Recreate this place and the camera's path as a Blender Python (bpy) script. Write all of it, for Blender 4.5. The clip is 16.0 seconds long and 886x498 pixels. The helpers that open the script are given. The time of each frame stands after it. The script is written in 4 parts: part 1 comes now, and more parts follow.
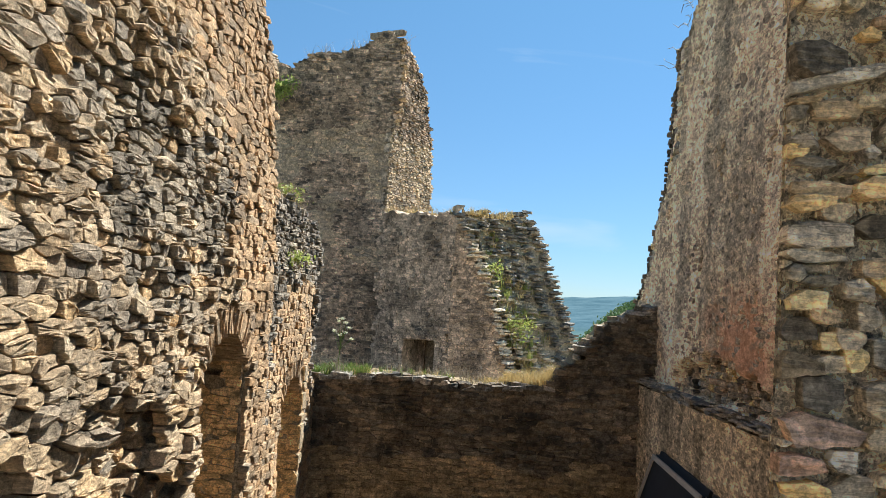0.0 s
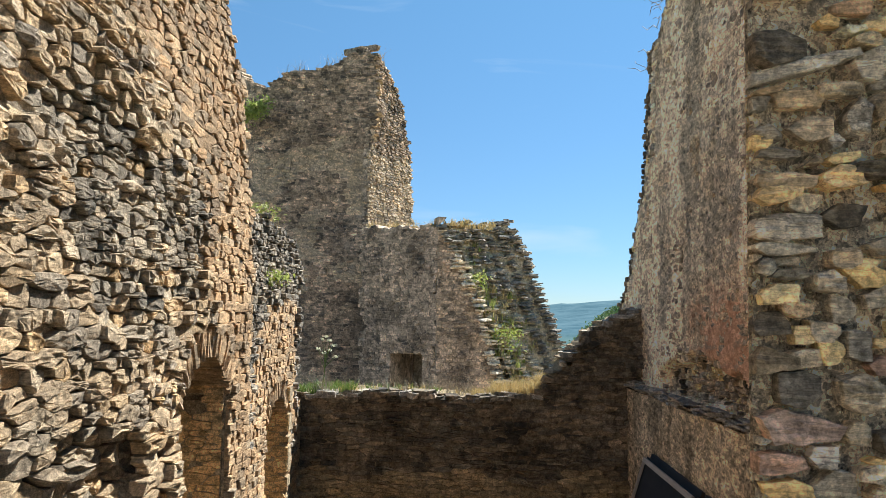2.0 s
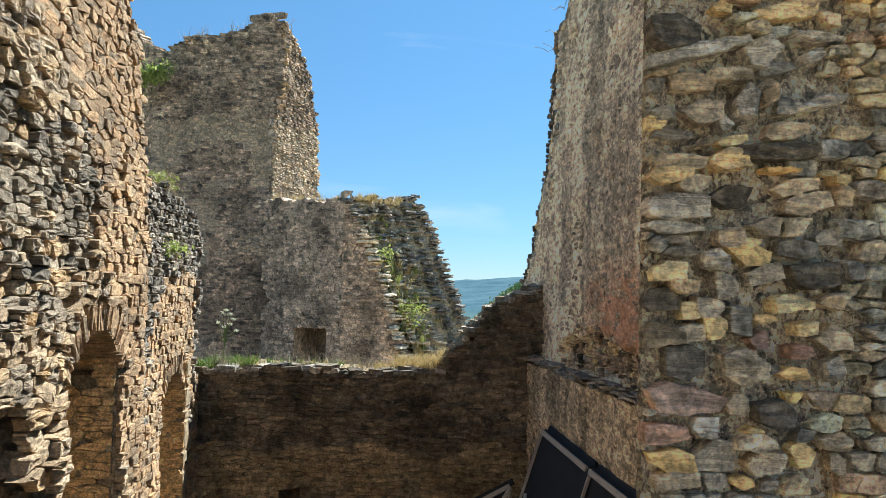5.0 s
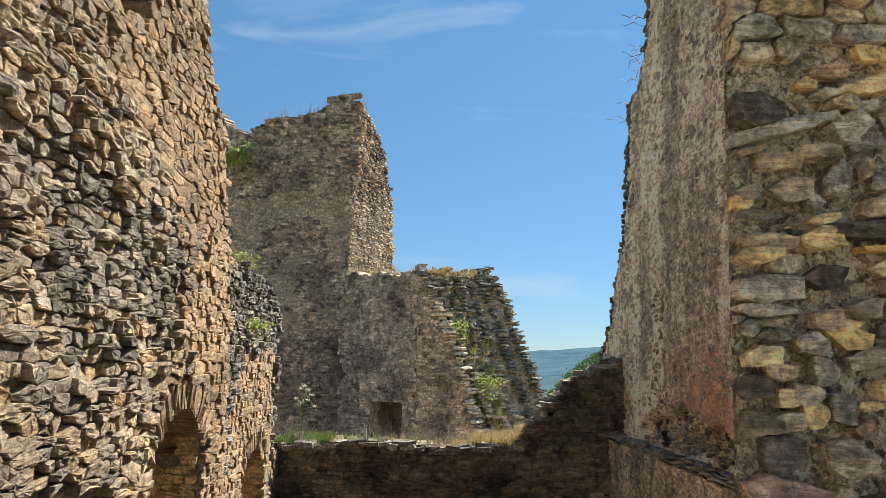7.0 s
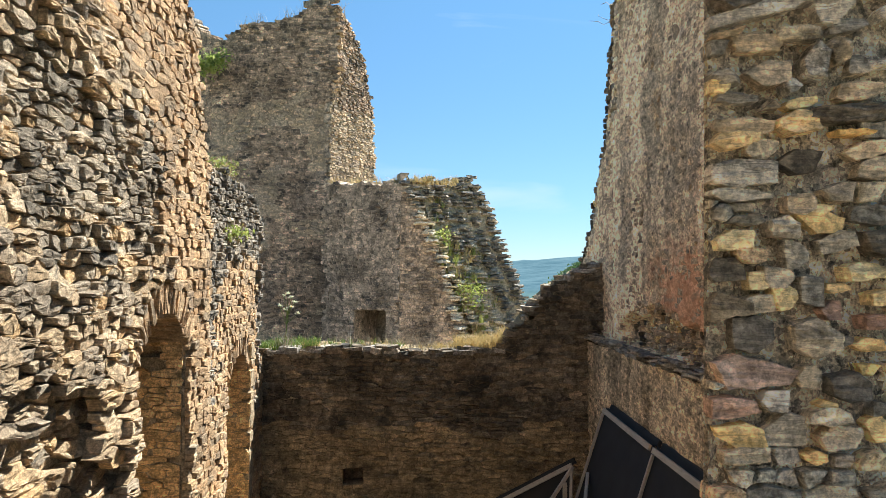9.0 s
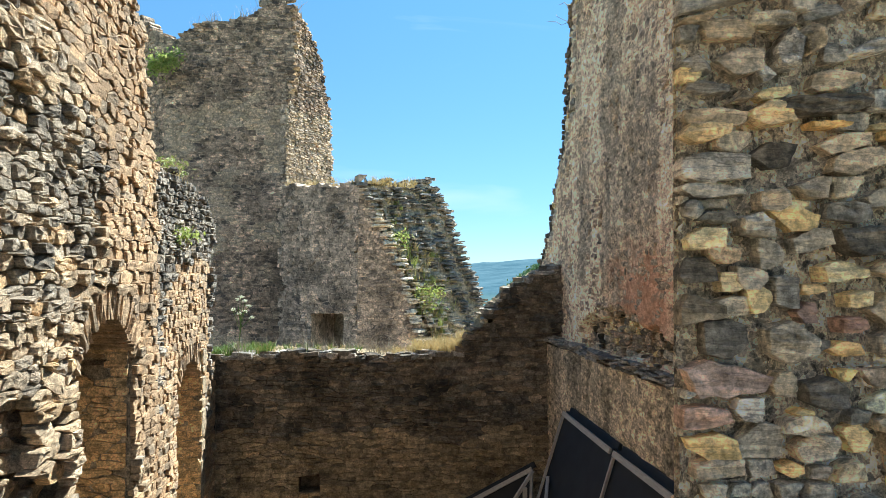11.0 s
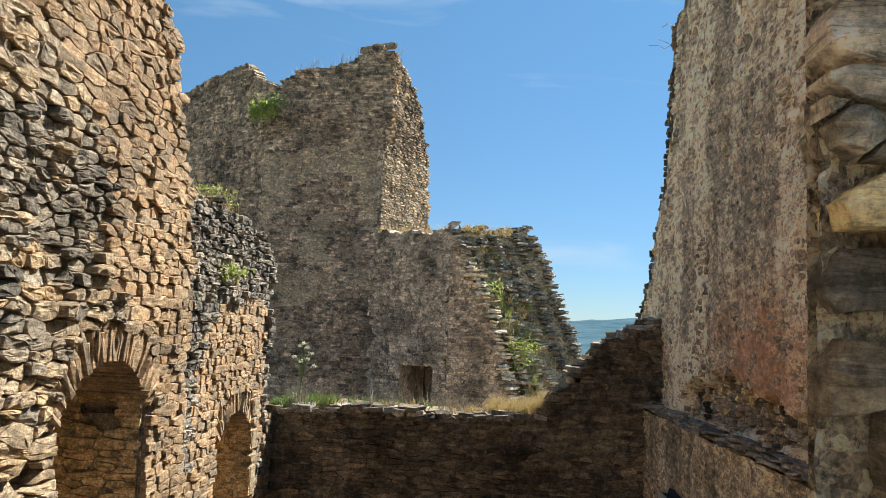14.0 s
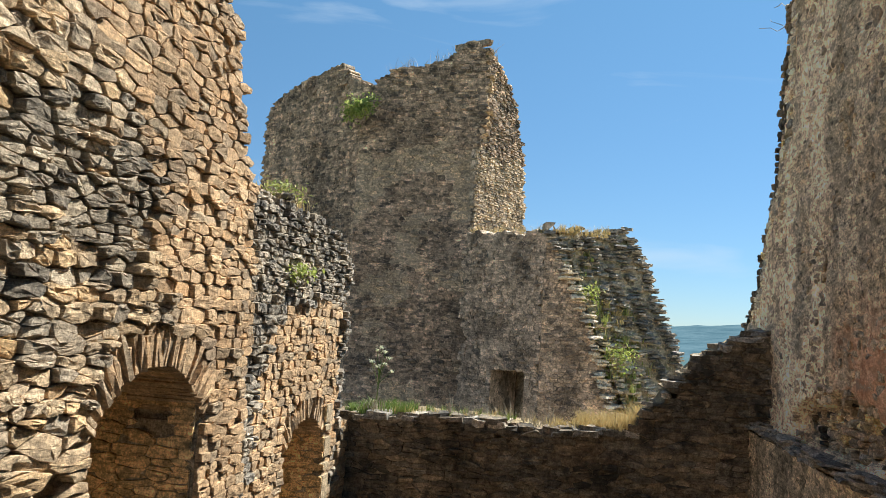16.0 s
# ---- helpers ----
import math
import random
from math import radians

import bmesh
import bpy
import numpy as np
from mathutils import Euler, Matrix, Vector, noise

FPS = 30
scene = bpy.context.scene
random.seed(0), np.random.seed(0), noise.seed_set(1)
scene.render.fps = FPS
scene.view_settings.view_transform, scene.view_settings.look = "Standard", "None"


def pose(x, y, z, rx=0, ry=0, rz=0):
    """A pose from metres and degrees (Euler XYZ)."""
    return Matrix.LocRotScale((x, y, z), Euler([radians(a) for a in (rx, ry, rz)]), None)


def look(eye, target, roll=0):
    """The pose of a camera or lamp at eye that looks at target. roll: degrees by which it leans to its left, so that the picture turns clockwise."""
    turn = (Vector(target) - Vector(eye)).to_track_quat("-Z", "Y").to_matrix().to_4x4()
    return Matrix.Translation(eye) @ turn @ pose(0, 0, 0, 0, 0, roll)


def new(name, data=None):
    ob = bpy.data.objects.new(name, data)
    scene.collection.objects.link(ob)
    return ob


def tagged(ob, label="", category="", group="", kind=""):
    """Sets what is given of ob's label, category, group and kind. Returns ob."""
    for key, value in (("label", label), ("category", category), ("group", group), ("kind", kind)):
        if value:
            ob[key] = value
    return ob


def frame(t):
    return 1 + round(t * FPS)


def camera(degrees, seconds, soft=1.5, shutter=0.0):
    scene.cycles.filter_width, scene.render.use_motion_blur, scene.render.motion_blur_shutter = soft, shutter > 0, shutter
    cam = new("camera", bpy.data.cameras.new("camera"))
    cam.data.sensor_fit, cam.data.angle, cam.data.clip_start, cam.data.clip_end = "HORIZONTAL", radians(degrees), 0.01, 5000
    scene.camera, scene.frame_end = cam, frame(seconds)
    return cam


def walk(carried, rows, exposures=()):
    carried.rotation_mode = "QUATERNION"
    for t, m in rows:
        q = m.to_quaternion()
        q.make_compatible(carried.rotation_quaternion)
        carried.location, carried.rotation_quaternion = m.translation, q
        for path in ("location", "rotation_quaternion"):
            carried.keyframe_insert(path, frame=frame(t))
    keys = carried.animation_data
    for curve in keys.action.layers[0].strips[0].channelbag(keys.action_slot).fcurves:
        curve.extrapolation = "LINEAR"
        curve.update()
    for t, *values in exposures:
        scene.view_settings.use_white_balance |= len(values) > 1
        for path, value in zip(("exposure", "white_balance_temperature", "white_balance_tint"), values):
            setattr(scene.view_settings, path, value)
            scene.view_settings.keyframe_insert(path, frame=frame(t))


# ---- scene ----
cam = camera(58.1, 16.0, 0.5)

PATH = [
    (0, (0.405, 0.576, 5.054), (0.353, 2.57, 5.19), 3.9),
    (0.5, (0.442, 0.619, 5.053), (0.421, 2.613, 5.201), 2.3),
    (1, (0.455, 0.617, 5.051), (0.435, 2.61, 5.212), 1.6),
    (1.5, (0.47, 0.622, 5.045), (0.453, 2.615, 5.21), 1.4),
    (2, (0.473, 0.643, 5.053), (0.457, 2.636, 5.222), 1.1),
    (2.5, (0.468, 0.646, 5.046), (0.452, 2.638, 5.227), 1.2),
    (3, (0.478, 0.648, 5.034), (0.5, 2.642, 5.182), 1.7),
    (3.5, (0.495, 0.65, 5.036), (0.635, 2.641, 5.165), 1.7),
    (3.7, (0.497, 0.65, 5.036), (0.657, 2.639, 5.166), 1.7),
    (5.8, (0.496, 0.67, 5.054), (0.723, 2.654, 5.158), 1.6),
    (6, (0.477, 0.664, 5.053), (0.606, 2.655, 5.202), 1.8),
    (6.5, (0.467, 0.663, 5.063), (0.471, 2.653, 5.265), 1.8),
    (7, (0.475, 0.679, 5.097), (0.504, 2.659, 5.381), 1.3),
    (7.5, (0.456, 0.665, 5.063), (0.474, 2.653, 5.285), 1.5),
    (8, (0.465, 0.667, 5.043), (0.494, 2.665, 5.133), 1.7),
    (8.5, (0.47, 0.678, 5.029), (0.516, 2.677, 5.077), 1.6),
    (9, (0.501, 0.691, 5.027), (0.577, 2.688, 5.09), 0.7),
    (9.5, (0.521, 0.684, 5.026), (0.67, 2.676, 5.118), 0.3),
    (9.7, (0.51, 0.68, 5.039), (0.675, 2.672, 5.115), -0.1),
    (11.8, (0.555, 1.07, 5.02), (0.733, 3.061, 5.089), 0.8),
    (12, (0.569, 1.115, 5.024), (0.704, 3.109, 5.092), 1.0),
    (12.5, (0.714, 1.317, 5.023), (0.576, 3.307, 5.161), 0.5),
    (13, (0.841, 1.534, 5.027), (0.665, 3.516, 5.224), 0.1),
    (13.5, (0.914, 1.846, 4.979), (0.836, 3.829, 5.233), 1.9),
    (14, (1.001, 2.129, 4.976), (0.906, 4.117, 5.176), 2.3),
    (14.5, (1.133, 2.388, 5.002), (0.979, 4.375, 5.175), 2.6),
    (15, (1.159, 2.583, 5.008), (0.963, 4.564, 5.197), 2.6),
    (15.5, (1.154, 2.731, 5.062), (0.894, 4.7, 5.297), 3.4),
    (16, (1.171, 2.785, 5.052), (0.827, 4.746, 5.242), 3.6),
]
walk(cam, [(t, look(eye, target, roll)) for t, eye, target, roll in PATH], [
    (0, 1.25, 5900, 6), (3.5, 1.28, 5900, 6), (5.8, 1.30, 5500, 2), (6.5, 1.15, 5950, 5), (7.5, 1.03, 5950, 6), (8.5, 1.50, 6100, 6), (9.5, 1.45, 5800, 5), (11.8, 1.62, 5450, 0), (12.5, 1.24, 6100, 6), (13.3, 1.12, 6100, 6), (14.5, 1.15, 5900, 6), (16, 1.18, 6050, 6)])

# ---- light ----
SUN_AZ, SUN_EL = 42.0, 48.0
sun_dir = Vector((math.sin(radians(SUN_AZ)) * math.cos(radians(SUN_EL)), math.cos(radians(SUN_AZ)) * math.cos(radians(SUN_EL)), math.sin(radians(SUN_EL))))
world = bpy.data.worlds.new("sky")
scene.world = world
world.use_nodes = True
wn, wl = world.node_tree.nodes, world.node_tree.links
sky = wn.new("ShaderNodeTexSky")
sky.sky_type, sky.sun_disc = "NISHITA", False
sky.sun_elevation, sky.sun_rotation = radians(SUN_EL), radians(SUN_AZ)
sky.air_density, sky.dust_density, sky.ozone_density, sky.altitude = 1.0, 0.0, 3.0, 1500
wc = wn.new("ShaderNodeTexCoord")
wm = wn.new("ShaderNodeMapping")
wm.inputs["Scale"].default_value = (2.2, 2.2, 9.0)
wl.new(wc.outputs["Generated"], wm.inputs["Vector"])
cloud = wn.new("ShaderNodeTexNoise")
cloud.inputs["Scale"].default_value, cloud.inputs["Detail"].default_value, cloud.inputs["Distortion"].default_value = 1.6, 7.0, 0.8
wl.new(wm.outputs["Vector"], cloud.inputs["Vector"])
cr = wn.new("ShaderNodeValToRGB")
cr.color_ramp.elements[0].position, cr.color_ramp.elements[1].position = 0.58, 0.85
cr.color_ramp.elements[0].color, cr.color_ramp.elements[1].color = (0, 0, 0, 1), (0.55, 0.55, 0.55, 1)
wl.new(cloud.outputs["Fac"], cr.inputs["Fac"])
wmix = wn.new("ShaderNodeMixRGB")
wmix.inputs["Color2"].default_value = (5.4, 6.0, 6.6, 1)
wl.new(cr.outputs["Color"], wmix.inputs["Fac"])
tint = wn.new("ShaderNodeMixRGB")
tint.blend_type, tint.inputs["Fac"].default_value = "MULTIPLY", 1.0
tint.inputs["Color2"].default_value = (0.90, 1.09, 1.0, 1)
wl.new(sky.outputs["Color"], tint.inputs["Color1"])
rise = wn.new("ShaderNodeSeparateXYZ")
wl.new(wc.outputs["Generated"], rise.inputs[0])
haze = wn.new("ShaderNodeValToRGB")
haze.color_ramp.elements[0].position, haze.color_ramp.elements[1].position = 0.0, 0.42
haze.color_ramp.elements[0].color, haze.color_ramp.elements[1].color = (0.61, 0.55, 0.68, 1), (1, 1, 1, 1)
wl.new(rise.outputs["Z"], haze.inputs["Fac"])
deep = wn.new("ShaderNodeMixRGB")
deep.blend_type, deep.inputs["Fac"].default_value = "MULTIPLY", 1.0
wl.new(tint.outputs["Color"], deep.inputs["Color1"])
wl.new(haze.outputs["Color"], deep.inputs["Color2"])
wl.new(deep.outputs["Color"], wmix.inputs["Color1"])
wl.new(wmix.outputs["Color"], wn["Background"].inputs["Color"])
wn["Background"].inputs["Strength"].default_value = 0.062

sun = new("sun", bpy.data.lights.new("sun", "SUN"))
sun.data.energy, sun.data.angle, sun.data.color = 5.0, radians(0.53), (1.0, 0.93, 0.82)
sun.matrix_world = look(sun_dir * 50, (0, 0, 0))


# ---- materials ----
def shader(name):
    m = bpy.data.materials.new(name)
    m.use_nodes = True
    nt = m.node_tree
    return m, nt.nodes, nt.links, nt.nodes["Principled BSDF"]


def noise_node(n, l, vec, scale, detail=5.0, rough=0.6, dist=0.0):
    t = n.new("ShaderNodeTexNoise")
    t.inputs["Scale"].default_value, t.inputs["Detail"].default_value = scale, detail
    t.inputs["Roughness"].default_value, t.inputs["Distortion"].default_value = rough, dist
    l.new(vec, t.inputs["Vector"])
    return t.outputs["Fac"]


def ramp(n, l, fac, stops, mode="LINEAR"):
    r = n.new("ShaderNodeValToRGB")
    r.color_ramp.interpolation = mode
    while len(r.color_ramp.elements) < len(stops):
        r.color_ramp.elements.new(0.5)
    for e, (p, c) in zip(r.color_ramp.elements, stops):
        e.position = p
        e.color = (*c, 1) if len(c) == 3 else c
    l.new(fac, r.inputs["Fac"])
    return r.outputs["Color"]


def mix(n, l, kind, fac, a, b):
    m = n.new("ShaderNodeMixRGB")
    m.blend_type = kind
    for key, v in (("Fac", fac), ("Color1", a), ("Color2", b)):
        if hasattr(v, "is_output"):
            l.new(v, m.inputs[key])
        else:
            m.inputs[key].default_value = v if key == "Fac" else (*v, 1)
    return m.outputs["Color"]


def grey(a):
    return (a, a, a)


def scaled(n, l, vec, s):
    m = n.new("ShaderNodeMapping")
    m.inputs["Scale"].default_value = s
    l.new(vec, m.inputs["Vector"])
    return m.outputs["Vector"]


def piece_random(n, l):
    info, geo, add = n.new("ShaderNodeObjectInfo"), n.new("ShaderNodeNewGeometry"), n.new("ShaderNodeMath")
    l.new(info.outputs["Random"], add.inputs[0])
    l.new(geo.outputs["Random Per Island"], add.inputs[1])
    frac = n.new("ShaderNodeMath")
    frac.operation = "FRACT"
    l.new(add.outputs[0], frac.inputs[0])
    return frac.outputs[0]


def stone_mat(name, palette, lichen=(0.06, 0.055, 0.05), lichen_at=0.62, grain=1.0, strata=0.45, bump=0.6, pale=(0.62, 0.58, 0.5), pale_at=0.64, large=0.55, grit=0.85, crack=0.0):
    """Rubble stone: one colour a piece, bedding streaks, grain, dark lichen, pale crust and broad weathering."""
    m, n, l, b = shader(name)
    vec = n.new("ShaderNodeTexCoord").outputs["Object"]
    k = len(palette)
    col = ramp(n, l, piece_random(n, l), [(i / max(k - 1, 1), c) for i, c in enumerate(palette)])
    streak = noise_node(n, l, scaled(n, l, vec, (5, 5, 42)), 1.0 * grain, 6, 0.65, 0.4)
    fine = noise_node(n, l, vec, 46 * grain, 6, 0.75)
    mid = noise_node(n, l, vec, 12 * grain, 6, 0.7)
    broad = noise_node(n, l, vec, 0.75, 6, 0.65)
    col = mix(n, l, "MULTIPLY", strata, col, ramp(n, l, streak, [(0.3, grey(0.35)), (0.7, grey(1.7))]))
    col = mix(n, l, "MULTIPLY", grit, col, ramp(n, l, fine, [(0.34, grey(0.35)), (0.5, grey(1.1)), (0.66, grey(1.9))]))
    col = mix(n, l, "MULTIPLY", grit, col, ramp(n, l, mid, [(0.33, grey(0.4)), (0.67, grey(1.75))]))
    col = mix(n, l, "MULTIPLY", large, col, ramp(n, l, broad, [(0.34, grey(0.45)), (0.66, grey(1.6))]))
    if crack:
        col = mix(n, l, "MULTIPLY", crack, col, ramp(n, l, streak, [(0.455, grey(1.0)), (0.475, grey(0.16)), (0.49, grey(0.2)), (0.51, grey(1.0)), (0.6, grey(1.15)), (0.612, grey(0.25)), (0.63, grey(1.2))]))
    col = mix(n, l, "MIX", ramp(n, l, noise_node(n, l, vec, 3.1, 8, 0.75), [(lichen_at, grey(0)), (lichen_at + 0.1, grey(0.8))]), col, lichen)
    col = mix(n, l, "MIX", ramp(n, l, noise_node(n, l, vec, 17, 6, 0.75), [(pale_at, grey(0)), (pale_at + 0.08, grey(0.6))]), col, pale)
    l.new(col, b.inputs["Base Color"])
    b.inputs["Roughness"].default_value = 0.92
    b.inputs["Specular IOR Level"].default_value = 0.25
    b1, b2 = n.new("ShaderNodeBump"), n.new("ShaderNodeBump")
    b1.inputs["Strength"].default_value, b1.inputs["Distance"].default_value = bump, 0.035
    b2.inputs["Strength"].default_value, b2.inputs["Distance"].default_value = bump, 0.014
    l.new(mix(n, l, "MIX", 0.5, mid, streak), b1.inputs["Height"])
    l.new(fine, b2.inputs["Height"])
    l.new(b1.outputs["Normal"], b2.inputs["Normal"])
    l.new(b2.outputs["Normal"], b.inputs["Normal"])
    return m


def mortar_mat(name, a, c, speck=(0.08, 0.07, 0.06), speck_at=0.62, bump=0.9, scale=1.0, stain=None, moss=None, runs=0.0, pebbles=0.0, stretch=1.0):
    """Crumbling lime mortar: two tones, pebbles and dark pits."""
    m, n, l, b = shader(name)
    vec = n.new("ShaderNodeTexCoord").outputs["Object"]
    if stretch != 1.0:
        vec = scaled(n, l, vec, (1.0, stretch, 1.0))
    big = noise_node(n, l, vec, 1.3 * scale, 6, 0.65)
    mid = noise_node(n, l, vec, 11 * scale, 7, 0.7)
    fine = noise_node(n, l, vec, 60 * scale, 5, 0.7)
    col = ramp(n, l, big, [(0.35, a), (0.65, c)])
    col = mix(n, l, "MULTIPLY", 0.85, col, ramp(n, l, mid, [(0.34, grey(0.35)), (0.5, grey(1.1)), (0.66, grey(1.8))]))
    col = mix(n, l, "MULTIPLY", 0.8, col, ramp(n, l, fine, [(0.34, grey(0.4)), (0.5, grey(1.1)), (0.66, grey(1.75))]))
    pit = noise_node(n, l, scaled(n, l, vec, (1, 1, 0.6)), 22 * scale, 6, 0.75)
    col = mix(n, l, "MIX", ramp(n, l, pit, [(speck_at, grey(0)), (speck_at + 0.08, grey(0.8))]), col, speck)
    if pebbles:
        vo = n.new("ShaderNodeTexVoronoi")
        vo.inputs["Scale"].default_value = 34 * scale
        l.new(vec, vo.inputs["Vector"])
        bw = n.new("ShaderNodeRGBToBW")
        l.new(vo.outputs["Color"], bw.inputs[0])
        col = mix(n, l, "MULTIPLY", pebbles, col, ramp(n, l, bw.outputs[0], [(0.15, grey(0.35)), (0.5, grey(1.0)), (0.85, grey(1.8))]))
    if runs:
        run = noise_node(n, l, scaled(n, l, vec, (2.2, 2.2, 0.35)), 1.0, 7, 0.7)
        col = mix(n, l, "MULTIPLY", runs, col, ramp(n, l, run, [(0.42, grey(0.38)), (0.57, grey(1.4))]))
    if stain:
        where, rad, tone = stain
        d = n.new("ShaderNodeVectorMath")
        d.operation = "DISTANCE"
        l.new(vec, d.inputs[0])
        d.inputs[1].default_value = where
        rag = n.new("ShaderNodeMath")
        rag.operation = "MULTIPLY_ADD"
        l.new(noise_node(n, l, scaled(n, l, vec, (1, 1, 0.5)), 6, 6, 0.7), rag.inputs[0])
        rag.inputs[1].default_value = 0.55
        near = n.new("ShaderNodeMath")
        near.operation = "MULTIPLY"
        l.new(d.outputs["Value"], near.inputs[0])
        near.inputs[1].default_value = 0.5 / rad
        l.new(near.outputs[0], rag.inputs[2])
        col = mix(n, l, "MIX", ramp(n, l, rag.outputs[0], [(0.44, grey(0.7)), (0.7, grey(0))]), col, tone)
    if moss:
        col = mix(n, l, "MIX", ramp(n, l, noise_node(n, l, vec, 4.5, 7, 0.7), [(0.55, grey(0)), (0.68, grey(0.8))]), col, moss)
    l.new(col, b.inputs["Base Color"])
    b.inputs["Roughness"].default_value = 0.95
    b.inputs["Specular IOR Level"].default_value = 0.2
    b1, b2 = n.new("ShaderNodeBump"), n.new("ShaderNodeBump")
    b1.inputs["Strength"].default_value, b1.inputs["Distance"].default_value = bump, 0.05
    b2.inputs["Strength"].default_value, b2.inputs["Distance"].default_value = bump, 0.015
    l.new(mix(n, l, "MIX", 0.5, mid, pit), b1.inputs["Height"])
    l.new(fine, b2.inputs["Height"])
    l.new(b1.outputs["Normal"], b2.inputs["Normal"])
    l.new(b2.outputs["Normal"], b.inputs["Normal"])
    return m


def leaf_mat(name, tones, rough=0.7, through_light=0.25):
    m, n, l, b = shader(name)
    k = len(tones)
    col = ramp(n, l, piece_random(n, l), [(i / max(k - 1, 1), c) for i, c in enumerate(tones)])
    l.new(col, b.inputs["Base Color"])
    b.inputs["Roughness"].default_value = rough
    tr, mx = n.new("ShaderNodeBsdfTranslucent"), n.new("ShaderNodeMixShader")
    l.new(col, tr.inputs["Color"])
    mx.inputs["Fac"].default_value = through_light
    l.new(b.outputs[0], mx.inputs[1])
    l.new(tr.outputs[0], mx.inputs[2])
    l.new(mx.outputs[0], n["Material Output"].inputs["Surface"])
    return m


def wood_mat(name, a, c):
    m, n, l, b = shader(name)
    vec = n.new("ShaderNodeTexCoord").outputs["Object"]
    g = noise_node(n, l, scaled(n, l, vec, (30, 4, 30)), 1.0, 6, 0.65, 0.5)
    l.new(ramp(n, l, g, [(0.3, a), (0.7, c)]), b.inputs["Base Color"])
    b.inputs["Roughness"].default_value = 0.75
    return m


M_TAN = stone_mat("tan_rubble", [(0.326, 0.240, 0.150), (0.434, 0.315, 0.196), (0.375, 0.291, 0.196), (0.474, 0.334, 0.192), (0.286, 0.230, 0.168), (0.454, 0.296, 0.146), (0.513, 0.395, 0.264), (0.217, 0.174, 0.128)], lichen_at=0.64, bump=1.0, strata=0.45, grit=0.62, large=0.5, crack=0.35)
M_PINK = stone_mat("warm_rubble", [(0.396, 0.263, 0.147), (0.457, 0.305, 0.172), (0.315, 0.211, 0.122), (0.488, 0.338, 0.197), (0.438, 0.268, 0.135), (0.345, 0.259, 0.167), (0.274, 0.193, 0.122)], lichen_at=0.68, strata=0.35, grit=0.55, large=0.5, bump=0.9, crack=0.25)
M_GREY = stone_mat("weathered_core", [(0.211, 0.173, 0.128), (0.319, 0.258, 0.185), (0.137, 0.114, 0.087), (0.402, 0.324, 0.228), (0.245, 0.202, 0.148)], lichen=(0.065, 0.06, 0.052), lichen_at=0.55, bump=1.0, strata=0.5, grit=0.7, crack=0.4)
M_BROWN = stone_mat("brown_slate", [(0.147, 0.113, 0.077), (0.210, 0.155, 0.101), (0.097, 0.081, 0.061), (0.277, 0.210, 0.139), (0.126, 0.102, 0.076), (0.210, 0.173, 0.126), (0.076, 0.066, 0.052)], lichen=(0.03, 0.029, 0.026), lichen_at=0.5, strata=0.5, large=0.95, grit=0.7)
# same stone as the wall; shade and warm bounce are put into this palette
M_JAMB = stone_mat("jamb_stone_warm_bounce", [(0.628, 0.4, 0.179), (0.704, 0.456, 0.215), (0.527, 0.342, 0.161), (0.73, 0.502, 0.251)], lichen_at=0.72, strata=0.6)
M_TOWER = stone_mat("tower_stone", [(0.342, 0.239, 0.160), (0.502, 0.354, 0.238), (0.182, 0.135, 0.099), (0.661, 0.473, 0.315), (0.251, 0.182, 0.128), (0.456, 0.322, 0.218), (0.137, 0.104, 0.081)], lichen=(0.05, 0.046, 0.042), lichen_at=0.5, grain=0.4, pale_at=0.62, large=0.95, strata=0.6)
M_LOWSTONE = stone_mat("low_wall_stone", [(0.353, 0.262, 0.185), (0.441, 0.327, 0.229), (0.216, 0.164, 0.121), (0.539, 0.400, 0.277), (0.304, 0.228, 0.160)], lichen=(0.055, 0.05, 0.046), lichen_at=0.52, grain=0.4, large=0.95, strata=0.5)
# lighter, golden copy of the cross wall stone with bounce light in its colour
M_CROSSLOW = stone_mat("golden_brown_bounce_rubble", [(0.25, 0.185, 0.107), (0.33, 0.24, 0.138), (0.17, 0.132, 0.084), (0.38, 0.285, 0.168), (0.22, 0.165, 0.1)], lichen=(0.045, 0.04, 0.033), lichen_at=0.55, strata=0.4, large=0.8, grit=0.7)
M_SLATE = stone_mat("grey_slate", [(0.2, 0.182, 0.158), (0.29, 0.255, 0.21), (0.37, 0.315, 0.245), (0.16, 0.147, 0.13), (0.42, 0.36, 0.28)], lichen=(0.05, 0.048, 0.042), lichen_at=0.56, strata=0.5)
M_BLOCK = stone_mat("mixed_rubble", [(0.77, 0.615, 0.415), (0.298, 0.273, 0.237), (0.8, 0.626, 0.367), (0.497, 0.439, 0.348), (0.8, 0.58, 0.241), (0.235, 0.211, 0.174), (0.696, 0.592, 0.444), (0.8, 0.66, 0.386), (0.571, 0.387, 0.241), (0.41, 0.376, 0.319), (0.8, 0.751, 0.522)], lichen=(0.045, 0.045, 0.045), lichen_at=0.57, strata=0.75, bump=1.0, large=0.6)
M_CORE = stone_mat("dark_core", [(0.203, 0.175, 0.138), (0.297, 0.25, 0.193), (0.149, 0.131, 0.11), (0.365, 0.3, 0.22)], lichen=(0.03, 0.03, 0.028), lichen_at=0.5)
M_OCHRE = stone_mat("ochre_stone", [(0.806, 0.560, 0.241), (0.850, 0.683, 0.381), (0.829, 0.616, 0.336), (0.739, 0.470, 0.168)], lichen=(0.14, 0.115, 0.085), lichen_at=0.63, strata=0.45, grain=0.9, grit=0.65, crack=0.35)
